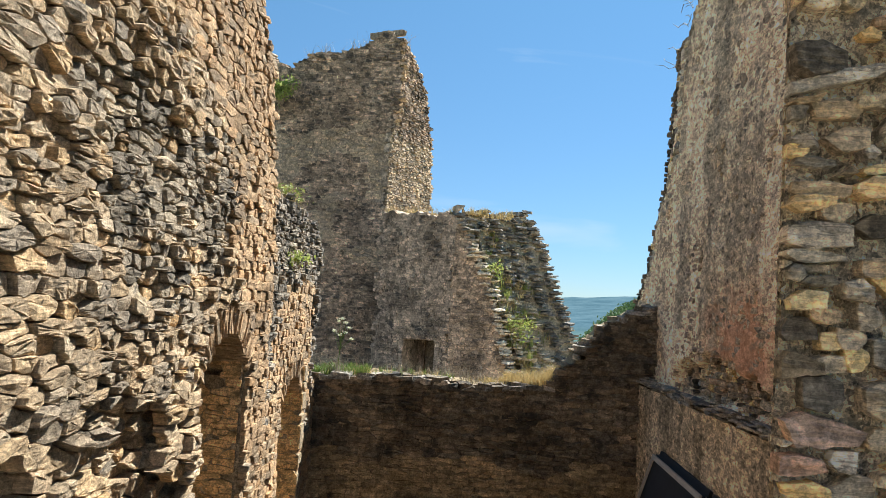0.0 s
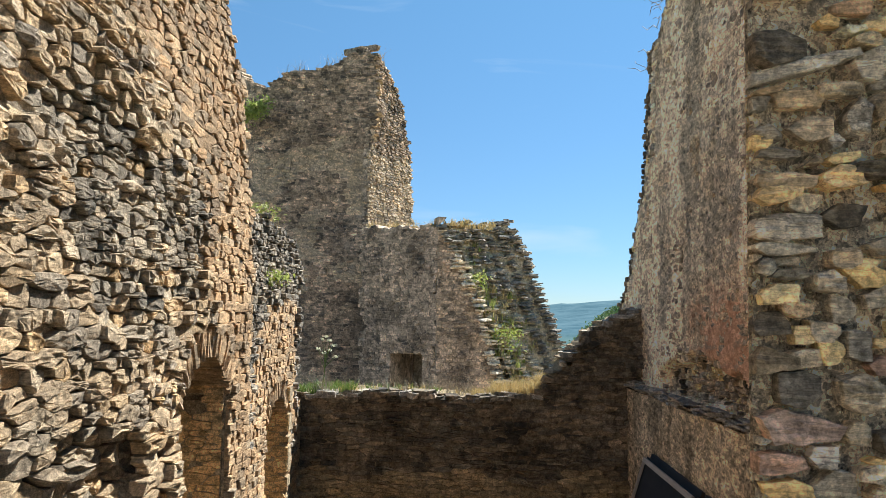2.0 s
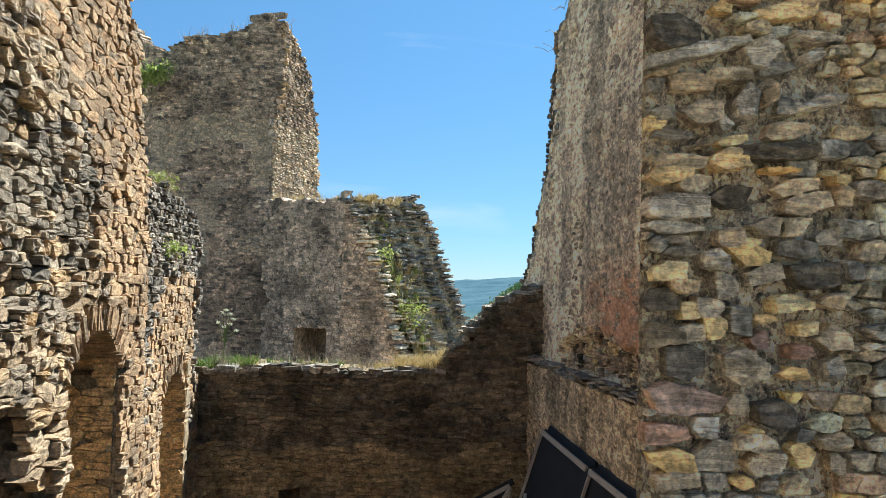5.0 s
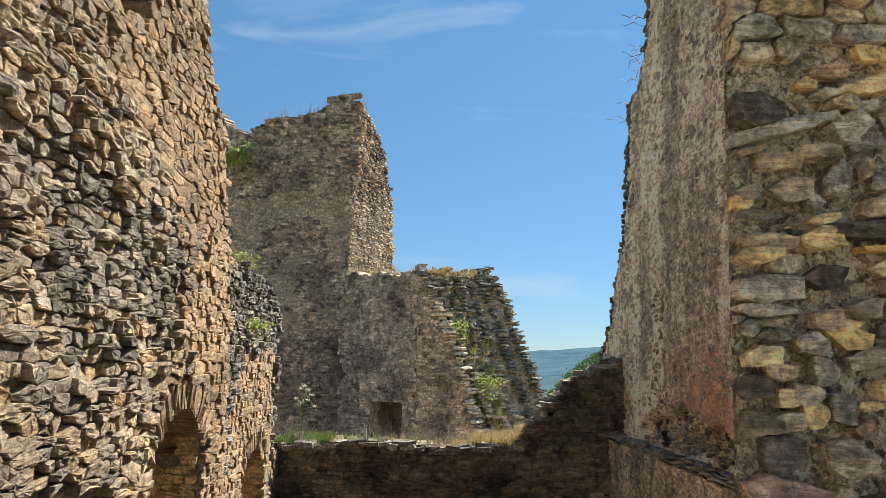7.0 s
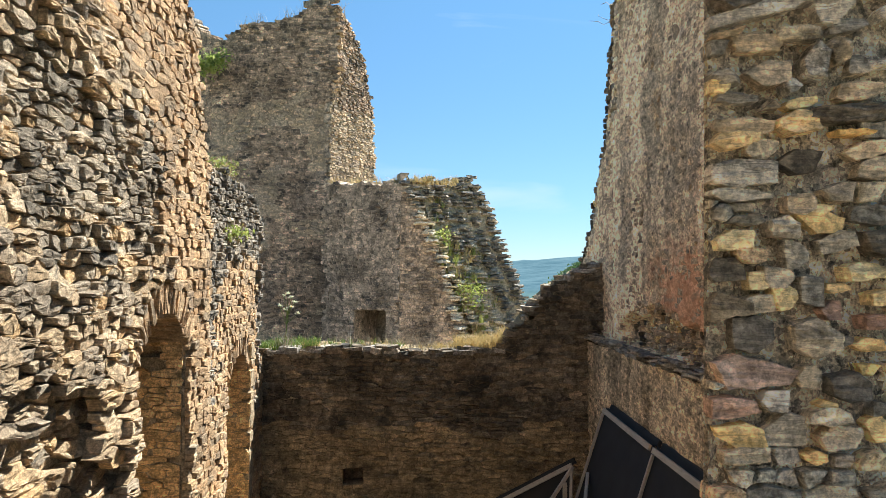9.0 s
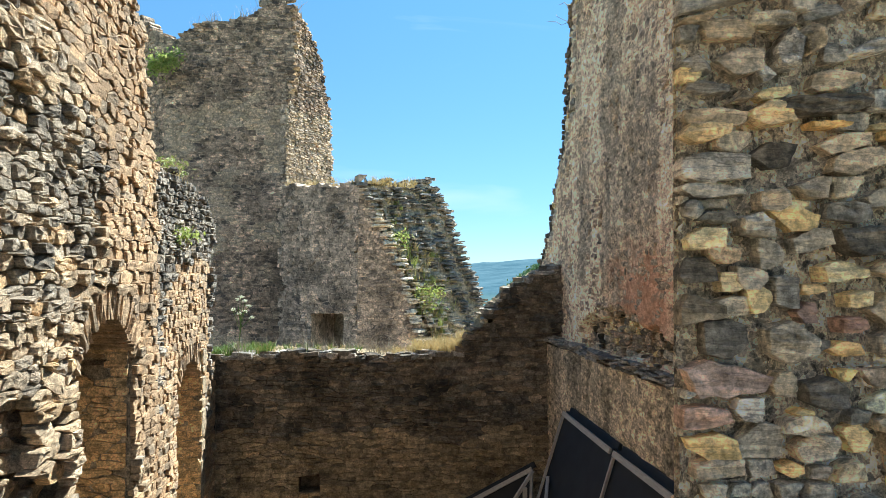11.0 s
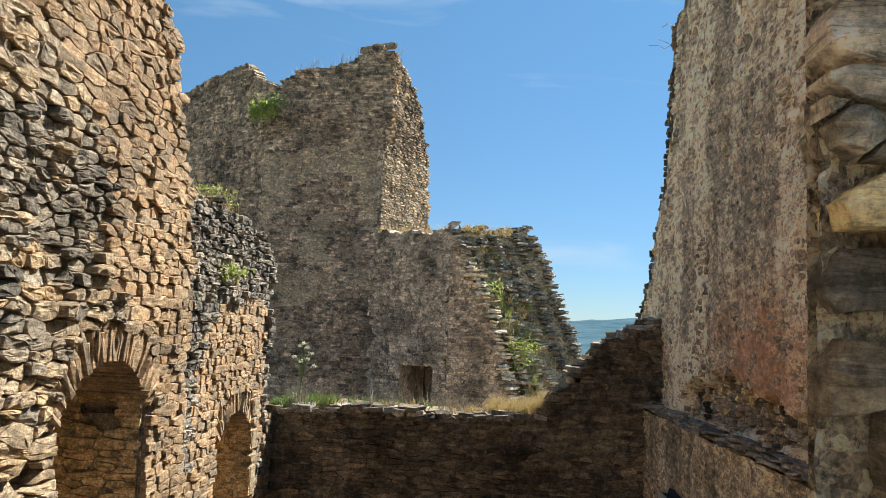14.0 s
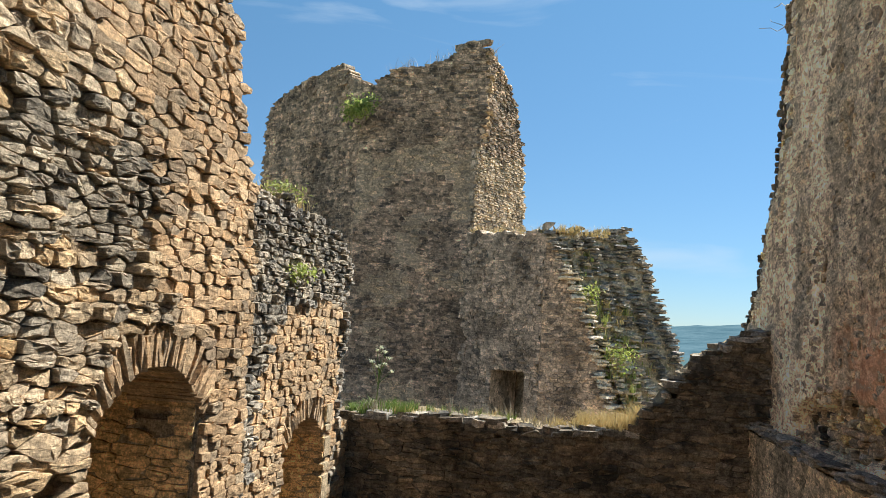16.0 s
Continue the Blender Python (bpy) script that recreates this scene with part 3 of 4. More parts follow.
def left_zone(u, v):
    if in_arch(A1, u, v, 0.26) or in_arch(A2, u, v, 0.22):
        return None
    if 5.72 < u < 6.45 and 7.55 < v < 8.3:
        return None
    j = wobble(u, v, 3.0, 0.12)
    if u > along(END_HIGH, v):
        top = 6.2 + wobble(u, 0, 2.3, 0.16) - max(0, u - 12.1) * 0.5
        if v > top or (v > 3.78 and u > 12.82 + j) or u > 13.25:
            return None
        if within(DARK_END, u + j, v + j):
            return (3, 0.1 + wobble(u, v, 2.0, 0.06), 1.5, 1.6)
        return (2, 0.09 + 0.02 * wobble(u, v, 3.1), 0.85, 0.7)
    if u < 7.1 and v < 4.35 - 0.12 * abs(u - 5.6) + j and u > 2.5:
        hang = wobble(u, v, 2.3) + 0.6 * wobble(u, v, 7.0)
        return (0 if wobble(u, v, 17.0) > -0.4 else 1, 0.04 if hang > 0.12 else 0.13 + 0.12 * abs(wobble(u, v, 1.7)) + 0.06 * (v < 4.05), 2.2, 1.4)
    if within(DARK, u + 1.5 * j, v + 1.5 * j):
        return (0 if wobble(u, v, 31.0) > (0.3 if v > 5.5 else 0.3 - 0.6 * (5.5 - v)) else 1, 0.03 + wobble(u, v, 1.9, 0.05), 1.35, 1.5)
    if u > 7.6 - 0.5 * (v - 6) or v > 6.6 + (7 - u) * 0.4:
        return (2, 0.03 * wobble(u, v, 2.1), 0.9, 0.7)
    return (0, 0.05 * wobble(u, v, 1.6), 1.5, 1.0)


def left_size(u, v):
    if u < 7.1 and v < 4.3:
        return (0.36, 0.12)
    if within(DARK, u, v):
        return (0.205, 0.076)
    if u > 9.5:
        return (0.175, 0.064)
    if u > 7.7 or v > 6.6:
        return (0.195, 0.071)
    return (0.235, 0.09)


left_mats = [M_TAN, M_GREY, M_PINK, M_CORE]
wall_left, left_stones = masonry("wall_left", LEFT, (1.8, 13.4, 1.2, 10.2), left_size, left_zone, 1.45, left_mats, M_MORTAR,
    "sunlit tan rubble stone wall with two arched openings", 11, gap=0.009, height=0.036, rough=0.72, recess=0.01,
    near=lambda u, v: math.hypot(u - 3.2, (v - 5.0) * 1.1), lines=((A1[0], 1.2, A1[2] - 0.1), (A1[1], 1.2, A1[2] - 0.1), (A2[0], 1.2, A2[2] - 0.1), (A2[1], 1.2, A2[2] - 0.1)))


def arch(a, back, ring, count, seed):
    """The ring of thin stones over an opening, its far and near reveals and the closed back."""
    rng = random.Random(seed)
    c, z, r, half = arch_shape(a)
    x = -1.74 - back
    V, F = [], []
    steps = 14
    for i in range(steps + 1):
        t = -half * 1.12 + 2.24 * half * i / steps
        for rad in (r + 0.015, r + ring + 0.12):
            for d in (-0.03, -1.4):
                V.append((x + d, c + rad * math.sin(t), z + rad * math.cos(t)))
    for i in range(steps):
        k = 4 * i
        F += [(k, k + 2, k + 6, k + 4), (k + 1, k + 5, k + 7, k + 3), (k, k + 4, k + 5, k + 1), (k + 2, k + 3, k + 7, k + 6)]
    child("arch_core", mesh_of("arch_core", V, F, [M_MORTAR]), wall_left, "mortar bed of the arch")
    at = -half * 1.05
    step = 2.1 * half / count
    for i in range(count):
        w = step * rng.uniform(0.75, 1.02)
        t, outer, proud = at + step * (i + 0.5), ring * rng.uniform(0.6, 1.25), rng.uniform(0.0, 0.04)
        vs = []
        for d in (proud, -0.6):
            for rad, s in ((r - 0.012, -1), (r - 0.012, 1), (r + outer * 0.6, 1.1), (r + outer, 0.8), (r + outer, -0.8), (r + outer * 0.6, -1.1)):
                q = t + s * w / 2 + rng.uniform(-0.16, 0.16) * w
                rad += rng.uniform(-0.02, 0.02) if rad > r + 0.01 else rng.uniform(-0.012, 0.008)
                vs.append((x + d + rng.uniform(-0.02, 0.02), c + rad * math.sin(q), z + rad * math.cos(q)))
        fs = [tuple(range(6)), tuple(range(11, 5, -1))] + [(j, j + 6, (j + 1) % 6 + 6, (j + 1) % 6) for j in range(6)]
        child("arch_stone", mesh_of("arch_stone", vs, [tuple(reversed(f)) for f in fs], [M_PINK]), wall_left)


arch(A1, 0.0, 0.27, 40, 21)
arch(A2, 0.09, 0.22, 36, 22)


def reveal(name, a, y, seed, hole=None):
    plane = Plane((-1.75, y), (-1, 0), (0, -1))
    top = a[2] + 0.25

    def zone(u, v):
        if hole and abs(u - hole[0]) < hole[2] and abs(v - hole[1]) < hole[3]:
            return None
        return (0, 0, 1.0, 0.9) if 0.0 < u < 1.45 and v < top else None

    body, loose = masonry(name, plane, (0.02, 1.5, 1.2, top), lambda u, v: (0.27, 0.07), zone, 0.22, [M_JAMB], M_MORTAR,
        "shaded brown stone reveal of an arched opening", seed, gap=0.005, height=0.014, rough=0.9)
    lay(body, loose, [M_JAMB], 60)


reveal("wall_reveal_1", A1, A1[1] - 0.03, 31, (0.34, 4.15, 0.2, 0.085))
reveal("wall_reveal_2", A2, A2[1] - 0.03, 32)
# unseen backs, added so the reveals get light from the court only
for k, a in enumerate((A1, A2)):
    bm = bmesh.new()
    bmesh.ops.create_cube(bm, size=1, matrix=Matrix.Translation((-3.3, (a[0] + a[1]) / 2, 2.9)) @ Matrix.Diagonal((0.2, a[1] - a[0] + 0.8, 4.4, 1)))
    me = bpy.data.meshes.new("wall_unseen_back")
    bm.to_mesh(me)
    me.materials.append(M_DARKMORTAR)
    tagged(new("wall_back_%d" % (k + 1), me), "added unseen back that keeps outside light from the arched opening", "wall", kind="structure")

# ---- cross wall in shade ----
CROSS = Plane((0, 13.29), (1, 0), (0, -1))
CROSS_TOP = [(-2.1, 3.76), (-1.0, 3.82), (0.1, 3.82), (0.8, 3.76), (1.9, 3.84), (2.1, 4.0), (2.35, 4.42), (2.75, 4.82), (3.15, 5.06), (3.6, 5.25)]


def cross_zone(u, v):
    if v > along(CROSS_TOP, u) + wobble(u, 0, 5, 0.03):
        return None
    if abs(u + 0.38) < 0.16 and abs(v - 1.86) < 0.11:
        return None
    # low courses take the lighter copy, painting light bounced up from the yard
    pale = v < 2.55 + wobble(u, v, 1.1, 0.5)
    return (1 if pale else 0, 0.04 * wobble(u, v, 1.5), 0.85 + 0.9 * wobble(u, v, 2.7), 1.0)


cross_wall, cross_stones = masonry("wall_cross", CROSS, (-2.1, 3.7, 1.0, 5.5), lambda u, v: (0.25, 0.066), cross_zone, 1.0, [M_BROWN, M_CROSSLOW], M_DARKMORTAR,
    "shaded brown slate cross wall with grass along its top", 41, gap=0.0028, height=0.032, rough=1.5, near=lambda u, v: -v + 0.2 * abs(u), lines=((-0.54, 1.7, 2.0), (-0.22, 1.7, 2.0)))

# ---- right wall: old plaster over a proud lower course with a slate ledge ----
RIGHT = Plane((3.53, 0), (0, 1), (-1, 0))
R_END = [(1.0, 14.4), (4.2, 14.6), (5.3, 15.0), (5.86, 14.2), (6.3, 14.05), (6.9, 13.5), (7.4, 13.2), (8.3, 13.05), (9.2, 12.8), (9.3, 12.3), (9.7, 11.9), (10.4, 11.7)]


def plaster(name, x, u0, end, v0, v1, mat, step, amp, label, hollow=None):
    """A worn plaster face as a sheet with relief, thickened."""
    V, F, cols = [], [], int((15.2 - u0) / step) + 1
    rws = int((v1 - v0) / step) + 1
    for j in range(rws):
        for i in range(cols):
            v = v0 + j * step
            u = min(u0 + i * step, end(v))
            d = amp * (noise.noise(Vector((u * 2.2, v * 1.6, x))) + 0.7 * noise.noise(Vector((u * 4, v * 5, x))) + 0.6 * noise.noise(Vector((u * 8, v * 12, x))))
            lump = noise.voronoi(Vector((u * 7.0, v * 10.0, x)))[0]
            d += amp * 1.1 * min(lump[1] - lump[0], 0.6) - amp * 0.3
            if hollow:
                d -= hollow(u, v)
            V.append((x - d, u, v))
    for j in range(rws - 1):
        for i in range(cols - 1):
            a = j * cols + i
            if V[a][1] < V[a + 1][1] - 1e-4:
                F.append((a, a + 1, a + cols + 1, a + cols))
    me = mesh_of(name, V, [tuple(reversed(f)) for f in F], [mat], smooth=True)
    return me


def hollow_depth(u, v):
    top = 4.66 + wobble(u, 0, 2.2, 0.16) - 0.14 * abs(u - 10.4)
    f = min(max((top - v) / 0.1, 0), 1) * min(max((12.3 - u) / 0.3, 0), 1) * min(max((u - 6.5) / 0.5, 0), 1)
    return f * (0.3 + 0.08 * wobble(u, v, 5))


def right_zone(u, v):
    e = along(R_END, v) + wobble(v, 0, 6, 0.05)
    if u > e or v < 3.95 and u > 13.3:
        return None
    # outermost edge stones use the dark material to paint their shade
    if u > e - 0.2 - 0.15 * abs(wobble(v, 2, 3.5)):
        return (1, 0.03, 1.1, 1.2)
    if u > e - 0.5 - 0.3 * abs(wobble(v, 2, 1.5)):
        return (0, 0.03, 0.9, 1.0)
    if 4.02 < v < 4.62 - 0.1 * abs(u - 10.4) and 6.5 < u < 12.2:
        return (0 if wobble(u, v, 13.0) > 0.1 else 2 if wobble(u, v, 5.0) > -0.2 else 1, 0.22, 1.5, 1.8)
    return (2, 0.045, 1.0, 2.0) if wobble(u, v, 2.6) + 0.5 * wobble(u, v, 9) > -0.12 else (2, 0.06, 0.4, 2.4)


wall_right, right_stones = masonry("wall_right", RIGHT, (6.3, 15.1, 3.9, 10.4), lambda u, v: (0.17, 0.085), right_zone, 0.5, [M_BLOCK, M_BROWN, M_PLSTONE], M_PLASTER,
    "tall ruined wall with worn beige plaster and ragged stone end", 51, gap=0.01, height=0.035, near=lambda u, v: u)
me = plaster("plaster_face", 3.53, 3.2, lambda v: along(R_END, v) - 0.22 + wobble(v, 0, 2.5, 0.22), 3.95, 10.4, M_PLASTER, 0.03, 0.03, "", hollow_depth)
child("plaster", me, wall_right, "worn beige plaster with red stains and dark pits")
bm = bmesh.new()
bmesh.ops.create_cube(bm, size=1, matrix=Matrix.Translation((4.6, 8.0, 5.5)) @ Matrix.Diagonal((1.2, 9.6, 9.6, 1)))
me = bpy.data.meshes.new("core")
bm.to_mesh(me)
me.materials.append(M_DARKMORTAR)
child("core", me, wall_right, "rubble core of the wall")
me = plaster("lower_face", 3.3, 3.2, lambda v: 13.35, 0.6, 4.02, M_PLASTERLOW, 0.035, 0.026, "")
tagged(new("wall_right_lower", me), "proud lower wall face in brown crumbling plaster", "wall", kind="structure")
rng = random.Random(61)
ledge = tagged(new("ledge", None), "narrow ledge of thin dark slates on the wall", "ledge", kind="structure")
for i in range(150):
    y = 6.3 + 7.0 * i / 150
    V, F = [], []
    m = Matrix.Translation((3.40 + rng.uniform(-0.05, 0.06), y, 4.05 + rng.uniform(-0.045, 0.035))) @ Euler((rng.uniform(-0.2, 0.2), 0.22 + rng.uniform(-0.15, 0.15), rng.uniform(-0.5, 0.5))).to_matrix().to_4x4()
    slab(V, F, m, (rng.uniform(0.16, 0.3), rng.uniform(0.1, 0.26), rng.uniform(0.015, 0.035)), rng)
    child("slate", mesh_of("slate", V, F, [M_SLATE]), ledge)

# ---- near block of the ruined doorway ----
BLOCK = Plane((0, 3.06), (1, 0), (0, -1))
EDGE = [(3.0, 1.40), (4.6, 1.40), (4.95, 1.37), (5.2, 1.40), (5.5, 1.39), (5.9, 1.37), (6.2, 1.38), (7.5, 1.36)]

# single large stones: across, height, width, depth of course, tilt
PALE_STONES = [(1.53, 5.84, 0.34, 0.05, 14), (1.75, 5.85, 0.11, 0.09, 40), (1.92, 5.84, 0.07, 0.04, 40), (1.7, 5.69, 0.08, 0.11, 0), (1.96, 5.7, 0.16, 0.04, 15), (1.63, 5.61, 0.06, 0.05, 0), (1.48, 5.34, 0.22, 0.08, 3), (1.58, 4.66, 0.09, 0.06, 0)]
DARK_STONES = [(1.51, 4.86, 0.15, 0.11, 0), (1.46, 5.9, 0.18, 0.12, 0), (1.83, 5.53, 0.3, 0.05, 3), (1.66, 5.38, 0.15, 0.07, 5), (1.94, 5.14, 0.18, 0.08, 5), (1.43, 5.05, 0.11, 0.07, 0), (1.44, 4.94, 0.14, 0.08, 0), (1.79, 4.84, 0.05, 0.03, 0), (1.8, 4.7, 0.12, 0.09, 0)]
OCHRE_HIGH = [(1.84, 5.99, 0.24, 0.06, 12), (1.62, 5.99, 0.07, 0.04, 0), (1.4, 5.6, 0.07, 0.04, 0), (1.66, 5.56, 0.1, 0.03, 12), (1.64, 5.5, 0.12, 0.07, 5), (1.45, 5.44, 0.15, 0.05, 8), (1.82, 5.47, 0.11, 0.02, 0), (1.98, 5.47, 0.06, 0.02, 0), (2.02, 5.45, 0.05, 0.04, 0), (1.71, 5.24, 0.1, 0.03, 0), (1.45, 5.14, 0.13, 0.06, 8), (1.72, 5.2, 0.16, 0.08, 0)]
OCHRE_LOW = [(1.53, 5.02, 0.07, 0.06, 0), (1.86, 5.05, 0.15, 0.06, 0), (1.61, 4.97, 0.08, 0.08, 10), (1.77, 5.0, 0.08, 0.03, 0), (1.9, 4.97, 0.07, 0.05, 0), (1.86, 4.83, 0.11, 0.04, 0), (1.89, 4.58, 0.09, 0.09, 0), (1.47, 4.56, 0.15, 0.07, 0), (1.7, 4.49, 0.07, 0.04, 0), (1.73, 4.65, 0.06, 0.03, 0)]
TAN_STONES = [(1.43, 5.76, 0.13, 0.02, 15), (1.52, 5.74, 0.18, 0.06, 0), (1.77, 5.72, 0.07, 0.08, 30), (1.56, 5.65, 0.15, 0.08, 10), (1.48, 5.48, 0.19, 0.06, 0), (1.84, 5.6, 0.14, 0.06, 10), (1.87, 5.42, 0.18, 0.05, 14), (1.91, 5.37, 0.16, 0.07, 10), (2.03, 5.4, 0.07, 0.07, 0), (1.65, 5.25, 0.08, 0.06, 0), (1.59, 5.03, 0.11, 0.06, 0), (1.99, 5.06, 0.11, 0.05, 0), (1.99, 4.95, 0.13, 0.09, 0), (1.68, 4.73, 0.08, 0.07, 0), (1.78, 4.56, 0.13, 0.07, 15), (2.0, 4.62, 0.1, 0.06, 0), (2.01, 4.55, 0.06, 0.08, 0), (1.48, 4.5, 0.16, 0.06, 0)]
SLAB_STONES = [(1.8, 5.8, 0.12, 0.04, 10), (1.95, 5.91, 0.19, 0.03, 0), (1.85, 5.68, 0.09, 0.06, 0), (1.41, 5.63, 0.1, 0.05, -5), (1.46, 5.57, 0.13, 0.04, 0), (1.47, 5.28, 0.22, 0.05, 0), (1.77, 5.29, 0.11, 0.06, 0), (1.98, 5.26, 0.1, 0.05, 0), (1.6, 5.18, 0.08, 0.07, 0), (1.77, 5.14, 0.12, 0.06, 8), (1.64, 5.1, 0.08, 0.08, 0), (1.69, 4.99, 0.08, 0.1, 0), (1.53, 4.95, 0.1, 0.06, 0), (1.7, 4.85, 0.15, 0.11, 0), (1.99, 4.85, 0.07, 0.08, -30), (1.61, 4.57, 0.15, 0.11, 0), (1.9, 4.64, 0.07, 0.04, 0)]
RED_STONES = [(1.75, 4.93, 0.07, 0.06, 0), (1.88, 4.9, 0.08, 0.05, 0), (1.52, 4.74, 0.24, 0.11, 0), (1.44, 4.64, 0.16, 0.07, 4)]
FEATURES = [(*f, kind) for kind, some in (("PALE", PALE_STONES), ("DARK", DARK_STONES), ("OCHRE", OCHRE_HIGH), ("OCHRE", OCHRE_LOW), ("TAN", TAN_STONES), ("SLAB", SLAB_STONES), ("RED", RED_STONES)) for f in some]


def block_zone(u, v):
    for su, sv, w, h, a, _ in FEATURES:
        if ((u - su) / (w * 0.5 + 0.03)) ** 2 + ((v - sv) / (h * 0.5 + 0.018)) ** 2 < 1:
            return None
    if 4.4 < v < 6.1 and u < 2.1 and noise.noise(Vector((u * 14.0, v * 16.0, 8.3))) > 0.12:
        return None
    return (0, 0.012 + 0.014 * wobble(u, v, 3), 1.0, 1.0 + 1.2 * max(0, wobble(u, v, 4.0) + 0.15))


wall_block, block_stones = masonry("wall_block", BLOCK, (1.385, 3.8, 3.2, 7.6), lambda u, v: (0.085, 0.04) if 4.4 < v < 6.1 and u < 2.1 else (0.15, 0.06), block_zone, 0.03, [M_BLOCK], M_BLOCKMORTAR,
    "broken doorway jamb of mixed rubble in crumbling mortar", 71, gap=0.005, height=0.04, rough=1.1, bulge=0.2, near=lambda u, v: math.hypot(u - 1.5, v - 5.2))
V = [(1.392, 3.1, 2.0), (1.392, 3.1, 8.0), (3.6, 4.9, 8.0), (3.6, 4.9, 2.0), (3.6, 3.1, 2.0), (3.6, 3.1, 8.0), (5.2, 3.1, 2.0), (5.2, 3.1, 8.0), (5.2, 5.8, 2.0), (5.2, 5.8, 8.0)]
me = mesh_of("core", V, [(0, 3, 2, 1), (0, 1, 7, 6), (3, 8, 9, 2), (6, 7, 9, 8), (1, 2, 9, 7), (0, 6, 8, 3)], [M_BLOCKMORTAR])
child("core", me, wall_block, "rubble core of the jamb")

V, F, step = [], [], 0.009
nc, nr = int(1.6 / step), int(3.4 / step)
for j in range(nr + 1):
    for i in range(nc + 1):
        u, v = 1.392 + i * step, 3.8 + j * step
        near_two = noise.voronoi(Vector((u * 30, v * 36, 4)))[0]
        d = -0.042 + 0.024 * noise.noise(Vector((u * 4, v * 5, 1))) + 0.014 * noise.noise(Vector((u * 19, v * 22, 2))) + 0.008 * noise.noise(Vector((u * 47, v * 50, 3))) + 0.014 * min(near_two[1] - near_two[0], 0.6)
        V.append(BLOCK(u, v, d + 0.03 * max(0, 1 - (u - 1.392) / 0.12)))
for j in range(nr):
    for i in range(nc):
        k = j * (nc + 1) + i
        F.append((k, k + 1, k + nc + 2, k + nc + 1))
child("mortar", mesh_of("mortar", V, F, [M_BLOCKMORTAR], smooth=True), wall_block, "crumbling pebbly lime mortar")
KINDS = {"PALE": M_PALEGREY, "SLAB": M_HEROSLAB, "OCHRE": M_OCHRE, "RED": M_RED, "DARK": M_HERODARK, "TAN": M_HEROTAN}


def split_stone(rng, w, h, proud):
    """A split stone seen end on: a cornered outline, chipped rim, and bedding ledges across its face."""
    n, corners = rng.randrange(5, 8), []
    for i in range(n):
        t = 2 * math.pi * (i + rng.uniform(-0.3, 0.3)) / n + 0.5
        c, s_ = math.cos(t), math.sin(t)
        q = (abs(c) ** 8 + abs(s_) ** 8) ** (-1 / 8) * rng.uniform(0.82, 1.08)
        corners.append((c * q * w / 2, s_ * q * h / 2))
    outline, per = [], 5
    for i in range(n):
        (ax, ay), (bx, by) = corners[i], corners[(i + 1) % n]
        for k in range(per):
            f, o = k / per, rng.uniform(-0.035, 0.035) if k else 0
            outline.append((ax + (bx - ax) * f - (by - ay) * o, ay + (by - ay) * f + (bx - ax) * o))
    m, key = len(outline), rng.uniform(0, 50)
    tx, ty = rng.uniform(-0.16, 0.16), rng.uniform(-0.4, 0.25)
    verts = []
    for r, lift in ((1.0, None), (0.995, 0.6), (0.97, 0.93), (0.8, 1.0), (0.62, 1.02), (0.42, 1.04), (0.2, 1.04), (0.0, 1.04)):
        for x, y in outline[:1] if r == 0.0 else outline:
            px, py = x * r, y * r
            if lift is None:
                verts.append((px, py, -0.09))
                continue
            bed = noise.noise(Vector((px * 7, py * 75 + key, key)))
            ledge_ = 0.16 * (1 if bed > 0.12 else -0.5 if bed < -0.22 else 0)
            chip = noise.noise(Vector((px * 22, py * 30, key))) * 0.3 + noise.noise(Vector((px * 60, py * 80, key))) * 0.16
            verts.append((px, py, proud * (lift + (ledge_ + chip) * min(1, 1.6 - r)) + tx * px + ty * py))
    faces = []
    for k in range(6):
        for i in range(m):
            a, b = k * m + i, k * m + (i + 1) % m
            faces.append((a, b, b + m, a + m))
    faces += [(6 * m + i, 6 * m + (i + 1) % m, 7 * m) for i in range(m)]
    return verts, faces


rng = random.Random(75)
for su, sv, w, h, a, kind in FEATURES:
    vs, fs = split_stone(rng, w * 1.06, h * 1.08, rng.uniform(0.012, 0.045))
    ca, sa = math.cos(radians(a)), math.sin(radians(a))
    out = []
    for x, y, d in vs:
        u = max(su + 0.012 + x * ca - y * sa, 1.389)
        out.append(BLOCK(u, sv + x * sa + y * ca, max(d, -0.035) if u < 1.46 else d))
    child("stone", mesh_of("stone", out, [BLOCK.face(f) for f in fs], [KINDS[kind]]), wall_block)

# ---- ruined tower beyond ----
T_FRONT = Plane((-6.8, 30.0), (1, 0), (0, -1))
T_TOP = [(0.0, 13.5), (0.3, 13.6), (1.05, 14.1), (2.7, 14.42), (3.3, 14.85), (3.7, 15.12), (4.15, 15.1), (4.4, 14.75), (4.6, 14.1)]
T_SIDE = [(0.0, 4.75), (8.15, 4.75), (8.3, 4.2), (10.7, 4.18), (13.0, 4.5), (14.2, 4.45), (15.2, 4.25)]


